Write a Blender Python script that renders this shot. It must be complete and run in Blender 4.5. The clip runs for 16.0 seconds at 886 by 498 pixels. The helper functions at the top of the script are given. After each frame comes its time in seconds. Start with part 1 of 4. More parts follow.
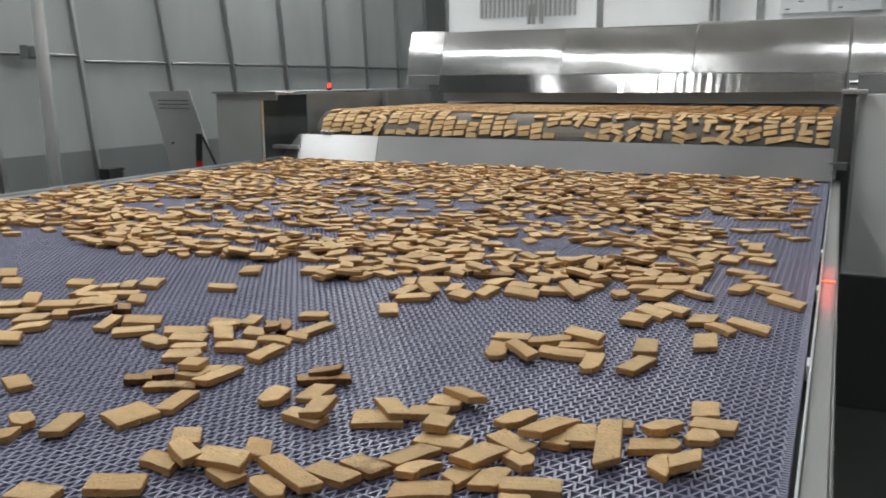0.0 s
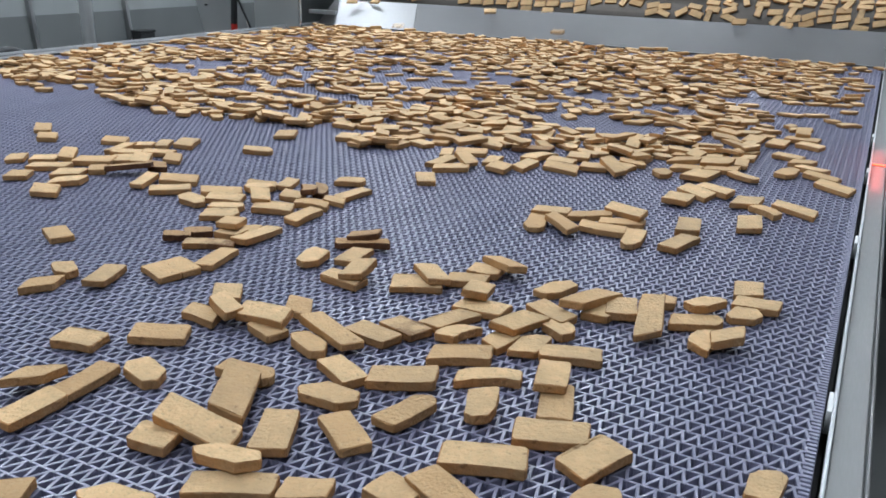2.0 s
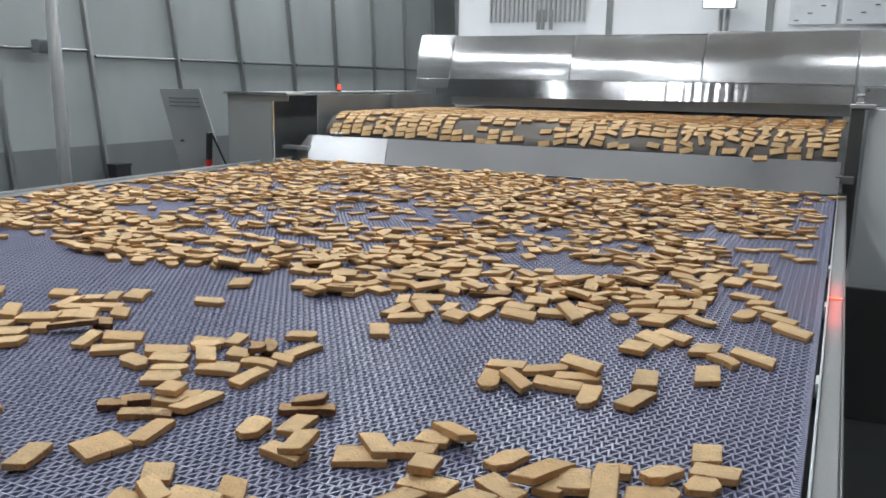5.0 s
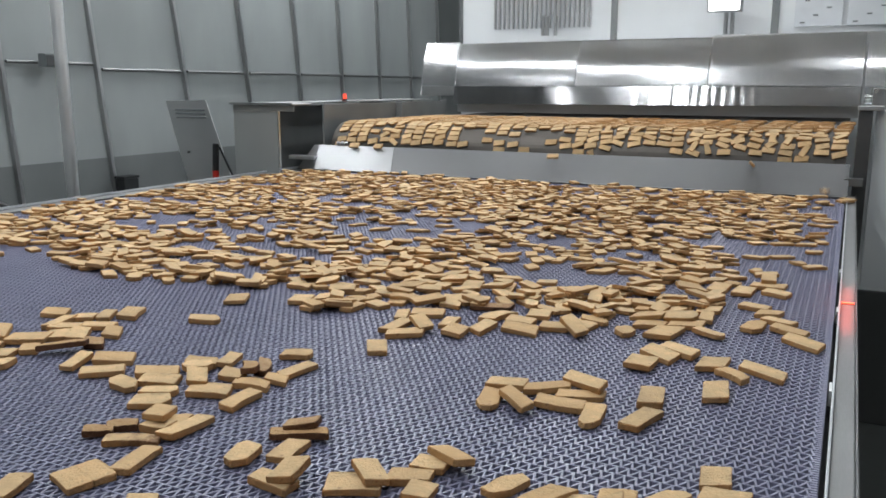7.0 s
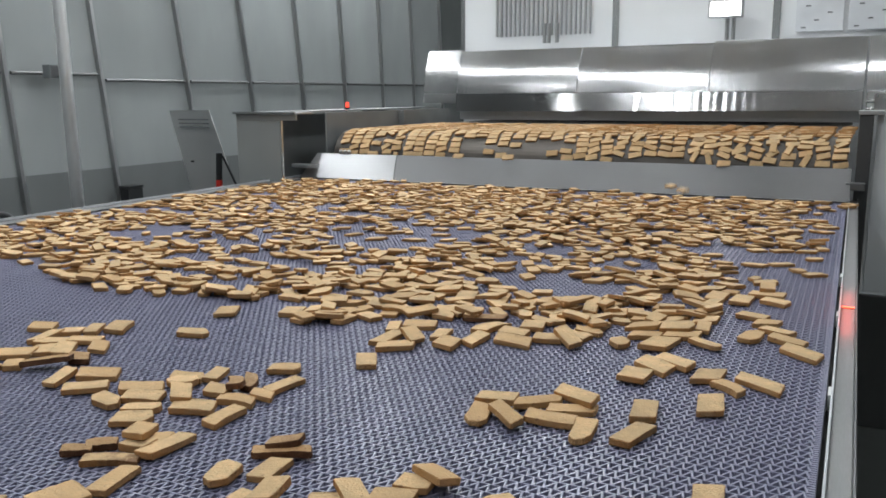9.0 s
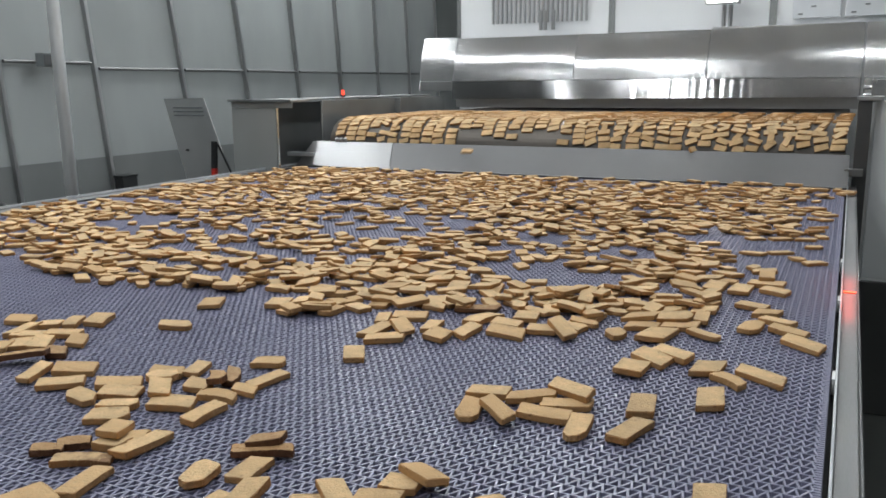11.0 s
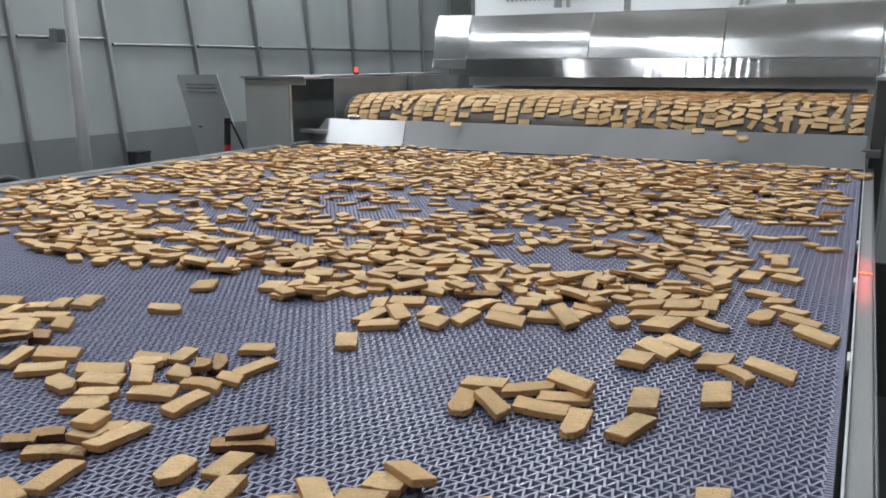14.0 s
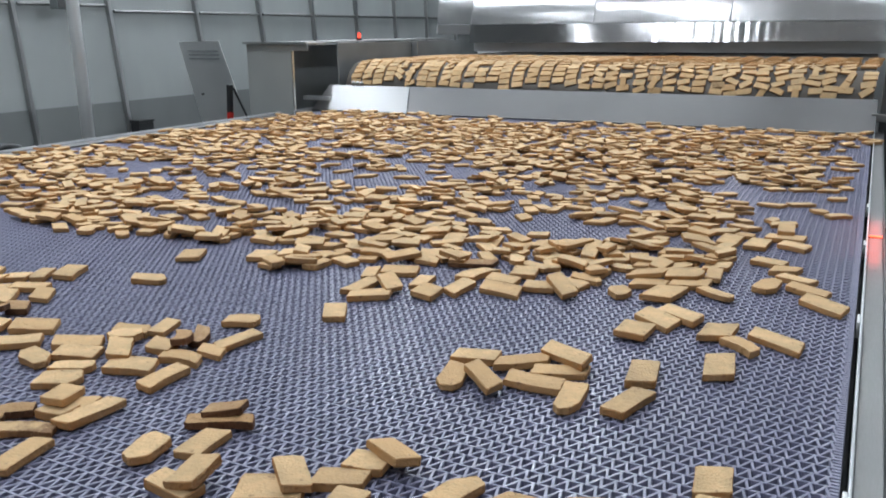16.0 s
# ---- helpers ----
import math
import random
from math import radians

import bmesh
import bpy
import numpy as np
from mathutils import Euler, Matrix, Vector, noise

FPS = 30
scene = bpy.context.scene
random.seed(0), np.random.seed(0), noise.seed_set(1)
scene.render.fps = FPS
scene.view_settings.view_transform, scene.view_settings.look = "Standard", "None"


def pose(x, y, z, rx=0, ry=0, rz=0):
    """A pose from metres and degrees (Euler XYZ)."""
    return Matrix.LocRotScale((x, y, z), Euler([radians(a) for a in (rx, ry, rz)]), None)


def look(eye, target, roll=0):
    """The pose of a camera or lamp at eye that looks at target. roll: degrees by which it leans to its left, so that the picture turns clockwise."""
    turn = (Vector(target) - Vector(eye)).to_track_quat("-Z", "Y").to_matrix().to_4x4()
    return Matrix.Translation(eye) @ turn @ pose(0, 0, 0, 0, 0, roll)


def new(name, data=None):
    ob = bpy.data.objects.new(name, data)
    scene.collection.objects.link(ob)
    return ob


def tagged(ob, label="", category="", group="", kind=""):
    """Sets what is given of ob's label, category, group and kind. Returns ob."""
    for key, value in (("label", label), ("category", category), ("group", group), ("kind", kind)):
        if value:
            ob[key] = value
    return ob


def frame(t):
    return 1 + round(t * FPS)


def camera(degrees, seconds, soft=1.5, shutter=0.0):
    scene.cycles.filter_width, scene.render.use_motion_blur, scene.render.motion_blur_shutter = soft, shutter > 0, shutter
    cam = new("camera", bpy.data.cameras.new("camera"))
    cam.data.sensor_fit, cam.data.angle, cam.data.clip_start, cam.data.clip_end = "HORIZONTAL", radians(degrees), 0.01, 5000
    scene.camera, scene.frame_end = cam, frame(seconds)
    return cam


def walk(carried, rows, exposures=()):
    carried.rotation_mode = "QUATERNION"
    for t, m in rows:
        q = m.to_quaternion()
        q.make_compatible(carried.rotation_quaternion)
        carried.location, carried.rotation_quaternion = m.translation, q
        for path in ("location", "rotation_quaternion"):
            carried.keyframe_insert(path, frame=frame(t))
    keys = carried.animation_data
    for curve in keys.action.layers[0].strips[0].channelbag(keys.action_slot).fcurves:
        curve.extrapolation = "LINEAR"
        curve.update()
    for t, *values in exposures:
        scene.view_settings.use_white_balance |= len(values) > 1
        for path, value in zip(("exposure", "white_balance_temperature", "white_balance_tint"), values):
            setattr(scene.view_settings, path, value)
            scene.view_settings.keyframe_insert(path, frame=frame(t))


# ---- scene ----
# Lengths marked S count in eye heights over the belt; S turns them into metres.
S, B = 0.42, 0.95


def at(x, y, z):
    """A place from the belt's right edge, along the belt and above its surface."""
    return Vector((x * S, y * S, B + z * S))


# ---- camera ----
cam = camera(56.3, 16.0, soft=1.7, shutter=0.5)
EYE_ROWS = [
    (0.0, 0.016, 0.023, 1.344, 25.37, -11.50, -0.24),
    (0.5, 0.017, 0.017, 1.348, 27.44, -11.94, 0.25),
    (1.0, 0.015, 0.013, 1.342, 27.38, -12.01, 0.24),
    (1.5, -0.001, 0.002, 1.315, 27.17, -18.89, 1.34),
    (2.0, -0.011, -0.012, 1.323, 27.02, -19.84, 1.67),
    (2.5, -0.007, -0.019, 1.332, 26.80, -18.54, 1.77),
    (3.0, -0.003, -0.012, 1.341, 26.40, -16.88, 1.84),
    (3.5, 0.001, -0.010, 1.359, 26.01, -14.24, 1.50),
    (4.0, 0.001, -0.010, 1.363, 25.43, -12.15, 1.33),
    (6.5, 0.003, -0.003, 1.372, 25.95, -11.16, 0.35),
    (7.0, -0.001, 0.000, 1.370, 26.01, -11.03, 0.13),
    (7.5, -0.001, 0.000, 1.370, 26.11, -10.89, -0.01),
    (8.0, 0.007, -0.004, 1.373, 26.22, -10.76, -0.17),
    (8.5, 0.011, -0.005, 1.373, 26.36, -10.49, -0.30),
    (11.0, -0.003, 0.004, 1.362, 26.01, -11.26, -0.47),
    (11.5, 0.001, 0.000, 1.362, 25.97, -11.48, -0.40),
    (12.0, -0.002, 0.001, 1.362, 26.01, -11.68, -0.39),
    (12.5, -0.009, 0.003, 1.357, 26.12, -11.93, -0.25),
    (13.0, -0.009, 0.001, 1.356, 26.34, -12.29, -0.16),
    (13.5, -0.007, 0.001, 1.355, 26.50, -12.57, -0.07),
    (14.0, -0.007, 0.003, 1.359, 26.82, -12.70, -0.14),
    (14.5, -0.008, 0.001, 1.358, 27.00, -12.74, -0.21),
    (15.0, -0.010, 0.007, 1.353, 27.10, -12.99, -0.28),
    (15.5, -0.011, 0.008, 1.352, 27.12, -13.24, -0.36),
    (16.0, -0.012, 0.018, 1.344, 27.20, -14.80, -0.39),
]


def eye_pose(x, y, z, yaw, tilt, roll):
    a, b = radians(yaw), radians(tilt)
    way = Vector((-math.sin(a) * math.cos(b), math.cos(a) * math.cos(b), math.sin(b)))
    return look((x, y, z), Vector((x, y, z)) + way, roll)


walk(cam, [(r[0], eye_pose(*r[1:])) for r in EYE_ROWS], [(0.0, -0.04, 6700, 10), (0.5, 0.04, 6350, 10), (1.0, 0.06, 6300, 10), (2.0, 0.27, 5950, 10), (3.5, 0.27, 5950, 10), (4.5, 0.22, 6200, 10), (7.0, 0.09, 6350, 10), (11.0, 0.04, 6450, 10), (13.5, 0.10, 6350, 10), (16.0, 0.28, 6100, 10)])

# ---- world and lamps ----
world = bpy.data.worlds.new("hall_air")
world.use_nodes = True
world.node_tree.nodes["Background"].inputs[0].default_value = (0.75, 0.85, 0.9, 1)
world.node_tree.nodes["Background"].inputs[1].default_value = 0.05
scene.world = world
LAMP_POWER = 17.2
# Ceiling lights out of view; some added to brighten the far wall and casing.
LAMPS = [(x, y, 0) for x, y in ((-4.2, -1.2), (-4.44, 4.2), (-4.2, 9.6), (-1.9, -1.2), (-1.9, 1.4), (-1.9, 6.0), (-1.9, 9.6), (0.5, -1.2), (0.5, 6.0), (0.5, 9.6), (-4.6, 7.8), (-4.9, 6.9), (-4.9, 8.4))] + [(-4.6, 2.62, 81), (-3.36, 2.42, 81), (-2.12, 2.22, 81), (0.5, 2.9, 90), (-1.6, 5.6, 90), (-3.1, 5.6, 90)]
CEILING = 4.3


# ---- materials ----
def material(name, rough=0.5, metal=0.0, spec=0.5):
    m = bpy.data.materials.new(name)
    m.use_nodes = True
    b = m.node_tree.nodes["Principled BSDF"]
    b.inputs["Roughness"].default_value = rough
    b.inputs["Metallic"].default_value = metal
    b.inputs["Specular IOR Level"].default_value = spec
    return m, m.node_tree.nodes, m.node_tree.links, b


def noise_node(n, l, scale, detail=4.0, stretch=(1, 1, 1), coord="Object"):
    tc, mp, nz = n.new("ShaderNodeTexCoord"), n.new("ShaderNodeMapping"), n.new("ShaderNodeTexNoise")
    mp.inputs["Scale"].default_value = stretch
    nz.inputs["Scale"].default_value, nz.inputs["Detail"].default_value = scale, detail
    l.new(tc.outputs[coord], mp.inputs[0])
    l.new(mp.outputs[0], nz.inputs["Vector"])
    return nz.outputs["Fac"]


def ramp(n, l, fac, stops):
    r = n.new("ShaderNodeValToRGB")
    while len(r.color_ramp.elements) < len(stops):
        r.color_ramp.elements.new(0.5)
    for e, (p, c) in zip(r.color_ramp.elements, stops):
        e.position, e.color = p, (*c, 1)
    l.new(fac, r.inputs[0])
    return r.outputs[0]


def grey(v):
    return (v, v, v)


def mix(n, l, fac, a, b, how="MIX"):
    m = n.new("ShaderNodeMix")
    m.data_type, m.blend_type = "RGBA", how
    if isinstance(fac, float):
        m.inputs[0].default_value = fac
    else:
        l.new(fac, m.inputs[0])
    for s, v in ((6, a), (7, b)):
        if isinstance(v, tuple):
            m.inputs[s].default_value = (*v, 1)
        else:
            l.new(v, m.inputs[s])
    return m.outputs[2]


def bump(n, l, b, fac, strength, distance):
    k = n.new("ShaderNodeBump")
    k.inputs["Strength"].default_value, k.inputs["Distance"].default_value = strength, distance
    l.new(fac, k.inputs["Height"])
    l.new(k.outputs[0], b.inputs["Normal"])


def steel(name, tone, low, high, stretch=(1, 1, 1), dent=0.0, warm=(1, 1, 1)):
    m, n, l, b = material(name, 0.3, 1.0)
    fine = noise_node(n, l, 60, 3, stretch)
    broad = noise_node(n, l, 2.2, 5)
    c = tuple(tone * w for w in warm)
    l.new(ramp(n, l, broad, [(0.3, tuple(0.85 * v for v in c)), (0.7, c)]), b.inputs["Base Color"])
    rough = mix(n, l, 0.5, ramp(n, l, fine, [(0.3, grey(low)), (0.7, grey(high))]), ramp(n, l, broad, [(0.3, grey(low)), (0.7, grey(high))]))
    l.new(rough, b.inputs["Roughness"])
    if dent:
        bump(n, l, b, noise_node(n, l, 1.3, 2), dent, 0.05)
    return m


def painted(name, colour, rough, wear=0.12, scale=3.0, even=False):
    m, n, l, b = material(name, rough)
    broad = noise_node(n, l, scale, 4 if even else 2, (1, 1, 0.4) if even else (1, 1, 1))
    l.new(ramp(n, l, broad, [(0.3, tuple(v * (1 - wear) for v in colour)), (0.7, colour)]), b.inputs["Base Color"])
    if not even:
        l.new(ramp(n, l, noise_node(n, l, 14, 3), [(0.3, grey(rough * 0.95)), (0.7, grey(min(1, rough * 1.08)))]), b.inputs["Roughness"])
    return m


def glowing(name, colour, strength):
    m, n, l, b = material(name, 0.4)
    b.inputs["Base Color"].default_value = (*colour, 1)
    b.inputs["Emission Color"].default_value = (*colour, 1)
    b.inputs["Emission Strength"].default_value = strength
    return m


def baked(name, pale, dark, burnt, joined, toast=(0.47, 0.285, 0.125)):
    """Baked dough; varies from piece to piece, with pores and toasted patches."""
    m, n, l, b = material(name, 0.75, 0, 0.25)
    if joined:
        chance = n.new("ShaderNodeNewGeometry").outputs["Random Per Island"]
    else:
        chance = n.new("ShaderNodeObjectInfo").outputs["Random"]
    blotch = noise_node(n, l, 45, 5)
    pores = noise_node(n, l, 260, 4)
    base = mix(n, l, ramp(n, l, blotch, [(0.35, grey(0)), (0.7, grey(1))]), pale, dark)
    tone = ramp(n, l, chance, [(0.0, grey(1.08)), (0.45, grey(0.97)), (0.85, grey(0.88)), (0.97, grey(0.8))])
    base = mix(n, l, 1.0, base, tone, "MULTIPLY")
    spread = n.new("ShaderNodeMath")
    spread.operation = "MULTIPLY"
    spread.inputs[1].default_value = 7.31
    l.new(chance, spread.inputs[0])
    part_ = n.new("ShaderNodeMath")
    part_.operation = "FRACT"
    l.new(spread.outputs[0], part_.inputs[0])
    base = mix(n, l, ramp(n, l, part_.outputs[0], [(0.4, grey(0)), (1.0, grey(0.6))]), base, toast)
    scorch = n.new("ShaderNodeMath")
    scorch.operation = "MULTIPLY"
    l.new(ramp(n, l, chance, [(0.985, grey(0)), (1.0, grey(0.8))]), scorch.inputs[0])
    l.new(ramp(n, l, blotch, [(0.42, grey(0)), (0.6, grey(1))]), scorch.inputs[1])
    base = mix(n, l, scorch.outputs[0], base, burnt)
    base = mix(n, l, ramp(n, l, pores, [(0.29, grey(1.0)), (0.43, grey(0.0))]), base, dark)
    freckle = noise_node(n, l, 105, 2)
    base = mix(n, l, ramp(n, l, freckle, [(0.665, grey(0.0)), (0.75, grey(0.55))]), base, burnt)
    l.new(base, b.inputs["Base Color"])
    bump(n, l, b, pores, 0.75, 0.0022)
    return m


CRUMB, CRUST, BURNT = (0.70, 0.478, 0.25), (0.52, 0.25, 0.086), (0.15, 0.065, 0.028)
crumb = baked("rusk_crumb", CRUMB, (0.52, 0.37, 0.20), BURNT, False)
crust = baked("rusk_crust", CRUST, (0.42, 0.25, 0.115), BURNT, False)
toasted = baked("rusk_toasted", (0.44, 0.29, 0.15), (0.26, 0.135, 0.06), BURNT, False)
scorched = baked("rusk_scorched", (0.22, 0.105, 0.05), (0.08, 0.04, 0.022), BURNT, False, (0.12, 0.05, 0.025))
crumb_many = baked("rusk_crumb_many", CRUMB, (0.53, 0.395, 0.225), BURNT, True)
crust_many = baked("rusk_crust_many", CRUST, (0.42, 0.25, 0.115), BURNT, True)
brushed = steel("brushed_steel", 0.52, 0.25, 0.38, (1, 14, 1))
rail_steel = steel("rail_steel", 0.26, 0.42, 0.58, (14, 1, 14))
bright_steel = steel("bright_steel", 0.92, 0.14, 0.29, (10, 1, 1), 0.05)
plate_steel = steel("plate_steel", 0.17, 0.40, 0.52, (1, 12, 1))
cover_steel = steel("cover_steel", 0.34, 0.27, 0.50, (1, 8, 1), 0.22)
mirror_steel = steel("mirror_steel", 0.72, 0.10, 0.20, (8, 1, 1), 0.02)
side_steel = steel("side_steel", 0.62, 0.3, 0.45, (1, 1, 14))
dull_steel = steel("dull_steel", 0.50, 0.5, 0.65)
dark_steel = steel("dark_steel", 0.16, 0.4, 0.55)
band_steel = steel("oven_band_steel", 0.12, 0.45, 0.6, (1, 1, 1), 0, (1, 0.9, 0.8))
wall_panel = painted("wall_panel_paint", (0.315, 0.333, 0.328), 0.36, 0.22, 1.6, True)
# Darker wall grey that paints in the dim reflection low on the wall.
dado_panel = painted("shaded_wall_paint", (0.165, 0.174, 0.172), 0.36, 0.25, 1.6, True)
post_paint = painted("post_paint", (0.15, 0.165, 0.168), 0.3, 0.2)
post_steel = steel("post_steel", 0.50, 0.26, 0.40, (1, 1, 0.2))
rail_zinc = steel("rail_zinc", 0.26, 0.4, 0.55)
door_steel = steel("door_steel", 0.72, 0.34, 0.5, (1, 1, 3))
pipe_zinc = steel("pipe_zinc", 0.55, 0.3, 0.45)
column_paint = steel("column_zinc", 0.95, 0.34, 0.48, (1, 1, 0.1))
side_paint = painted("side_panel_grey", (0.34, 0.36, 0.37), 0.35, 0.15, 2.0)
housing_paint = painted("housing_paint", (0.27, 0.28, 0.275), 0.32, 0.2)
inner_paint = painted("inner_paint", (0.24, 0.25, 0.25), 0.25, 0.3)
casing_paint = painted("casing_paint", (0.84, 0.855, 0.86), 0.3, 0.12, 1.5)
film_white = painted("protective_film", (0.82, 0.84, 0.86), 0.18, 0.12, 6)
lip_paint = painted("lip_satin", (0.62, 0.64, 0.66), 0.3, 0.2, 12)
black_rubber = painted("black_rubber", (0.018, 0.019, 0.02), 0.5)
red_plastic = painted("red_plastic", (0.55, 0.03, 0.02), 0.4)
white_plastic = painted("white_plastic", (0.75, 0.76, 0.74), 0.4)
floor_paint = painted("floor_paint", (0.06, 0.065, 0.06), 0.3, 0.3, 0.8)
ceiling_paint = painted("ceiling_paint", (0.88, 0.89, 0.89), 0.6)
tube_glow = glowing("tube_glow", (1.0, 0.98, 0.94), 14.0)
flood_glow = glowing("flood_glow", (0.97, 0.99, 1.0), 9.0)
red_streak_glow = glowing("red_streak_glow", (1.0, 0.10, 0.04), 3.0)
beacon_glow = glowing("beacon_glow", (1.0, 0.06, 0.03), 2.0)


def belt_plastic():
    m, n, l, b = material("belt_plastic", 0.38, 0, 0.85)
    broad, fine = noise_node(n, l, 9, 4), noise_node(n, l, 160, 3)
    c = ramp(n, l, broad, [(0.3, (0.170, 0.172, 0.255)), (0.7, (0.212, 0.214, 0.312))])
    l.new(c, b.inputs["Base Color"])
    l.new(ramp(n, l, fine, [(0.3, grey(0.28)), (0.7, grey(0.44))]), b.inputs["Roughness"])
    return m


belt_blue = belt_plastic()
# Near-black blue that paints in the shade seen through the belt's openings.
belt_gap_shade = painted("belt_gap_shade_colour", (0.035, 0.039, 0.075), 0.7, 0.2, 20)


# ---- builders ----
def part(name, bm, mat, parent=None, label="", smooth=False):
    me = bpy.data.meshes.new(name)
    bm.to_mesh(me)
    bm.free()
    for m in (mat if isinstance(mat, (list, tuple)) else [mat]):
        me.materials.append(m)
    if smooth:
        for p in me.polygons:
            p.use_smooth = True
        me.set_sharp_from_angle(angle=radians(35))
    ob = new(name, me)
    if parent:
        ob.parent = parent
    if label:
        tagged(ob, label)
    return ob


def thing(name, label, category, where=(0, 0, 0), group="", kind=""):
    ob = new(name)
    ob.location = where
    return tagged(ob, label, category, group, kind)


def box(lo, hi, bevel=0.0, bm=None):
    bm = bm or bmesh.new()
    lo, hi = Vector(lo), Vector(hi)
    mid, size = (lo + hi) / 2, hi - lo
    made = bmesh.ops.create_cube(bm, size=1, matrix=Matrix.Translation(mid) @ Matrix.Diagonal((*size, 1)))
    if bevel:
        edges = list({e for v in made["verts"] for e in v.link_edges})
        bmesh.ops.bevel(bm, geom=edges, offset=bevel, segments=2, affect="EDGES", profile=0.6)
    return bm


def rod(a, b, r, sides=16, bm=None, r2=None):
    bm = bm or bmesh.new()
    a, b = Vector(a), Vector(b)
    turn = (b - a).to_track_quat("Z", "Y").to_matrix().to_4x4()
    bmesh.ops.create_cone(bm, cap_ends=True, segments=sides, radius1=r, radius2=r if r2 is None else r2, depth=(b - a).length, matrix=Matrix.Translation((a + b) / 2) @ turn)
    return bm


def sheet(points, thick, bm=None):
    """A flat or folded sheet of that thickness from the corners of its face."""
    bm = bm or bmesh.new()
    vs = [bm.verts.new(p) for p in points]
    f = bm.faces.new(vs)
    f.normal_update()
    off = f.normal * -thick
    low = [bm.verts.new(v.co + off) for v in vs]
    bm.faces.new(low[::-1])
    for i in range(len(vs)):
        j = (i + 1) % len(vs)
        bm.faces.new((vs[j], vs[i], low[i], low[j]))
    return bm


def profile(outline, x0, x1, bm=None, closed=True):
    """An outline of (y, z) drawn out from x0 to x1."""
    bm = bm or bmesh.new()
    a = [bm.verts.new((x0, y, z)) for y, z in outline]
    b = [bm.verts.new((x1, y, z)) for y, z in outline]
    n = len(outline)
    for i in range(n if closed else n - 1):
        j = (i + 1) % n
        bm.faces.new((a[i], a[j], b[j], b[i]))
    if closed:
        bm.faces.new(a[::-1])
        bm.faces.new(b)
    bmesh.ops.recalc_face_normals(bm, faces=bm.faces)
    return bm


# ---- the hall ----
WX, EX, NY, SY = -13.2 * S - 0.02, 3.4, 12.2, -3.2


def hall():
    tagged(part("floor", box((WX - 0.3, SY - 0.2, -0.2), (EX + 0.2, NY + 0.2, 0)), floor_paint), "dark wet-looking painted factory floor", "floor", kind="structure")
    tagged(part("ceiling", box((WX - 0.3, SY - 0.2, CEILING), (EX + 0.2, NY + 0.2, CEILING + 0.15)), ceiling_paint), "pale grey insulated panel ceiling", "ceiling", kind="structure")
    tagged(part("wall_east", box((EX, SY - 0.2, 0), (EX + 0.2, NY + 0.2, CEILING)), wall_panel), "grey insulated panel wall", "wall", kind="structure")
    tagged(part("wall_north", box((WX - 0.2, NY, 0), (EX, NY + 0.2, CEILING)), wall_panel), "grey insulated panel wall beyond the oven", "wall", kind="structure")
    tagged(part("wall_south", box((WX - 0.2, SY - 0.2, 0), (EX, SY, CEILING)), wall_panel), "grey insulated panel wall", "wall", kind="structure")
    west = tagged(part("wall_west", box((WX - 0.2, SY, 0), (WX - 0.03, NY, CEILING)), dado_panel), "grey panel wall with dark posts and a rail", "wall", kind="structure")
    return west


POSTS = [(3.4, 0.04), (5.5, 0.05), (7.6, 0.06), (9.73, 0.07), (11.78, 0.10), (14.11, 0.150), (16.23, 0.16), (18.36, 0.125), (20.43, 0.09), (22.57, 0.08), (24.6, 0.08), (26.7, 0.08)]


def west_wall(west):
    rail = 1.33

    def spot(p, z):
        y, lean = p
        return Vector((WX, (y - (z - rail) * lean) * S, B + z * S))

    # Below the third height the wall's dimming is put into the panel colour.
    low, high, shade_top = -2.2, 7.6, -0.38
    for p, q in zip(POSTS, POSTS[1:]):
        for a, b, mat, name in ((shade_top, rail, wall_panel, "wall_panel"), (rail, high, wall_panel, "wall_panel"), (low, shade_top, dado_panel, "dado_panel")):
            gap = Vector((0, 0.012, 0))
            part(name, sheet([spot(p, a) + gap, spot(q, a) - gap, spot(q, b) - gap, spot(p, b) + gap], 0.025), mat, west)
    for p in POSTS:
        a, b = spot(p, low), spot(p, high)
        d, w = Vector((0.04, 0, 0)), Vector((0, 0.015, 0))
        bm = bmesh.new()
        vs = [bm.verts.new(v) for v in (a - w, a + w, a + w + d, a - w + d, b - w, b + w, b + w + d, b - w + d)]
        for f in ((0, 1, 2, 3), (7, 6, 5, 4), (0, 4, 5, 1), (1, 5, 6, 2), (2, 6, 7, 3), (3, 7, 4, 0)):
            bm.faces.new([vs[i] for i in f])
        bmesh.ops.recalc_face_normals(bm, faces=bm.faces)
        part("post", bm, post_steel, west)
    for p, q in zip(POSTS, POSTS[1:]):
        dz = 0.10 if q[0] < 11.9 else 0.0
        a, b = spot(p, rail + dz) + Vector((0.03, 0.04, 0)), spot(q, rail + dz) + Vector((0.03, -0.04, 0))
        part("rail", rod(a, b, 0.013, 10), rail_zinc, west)


west_wall(hall())


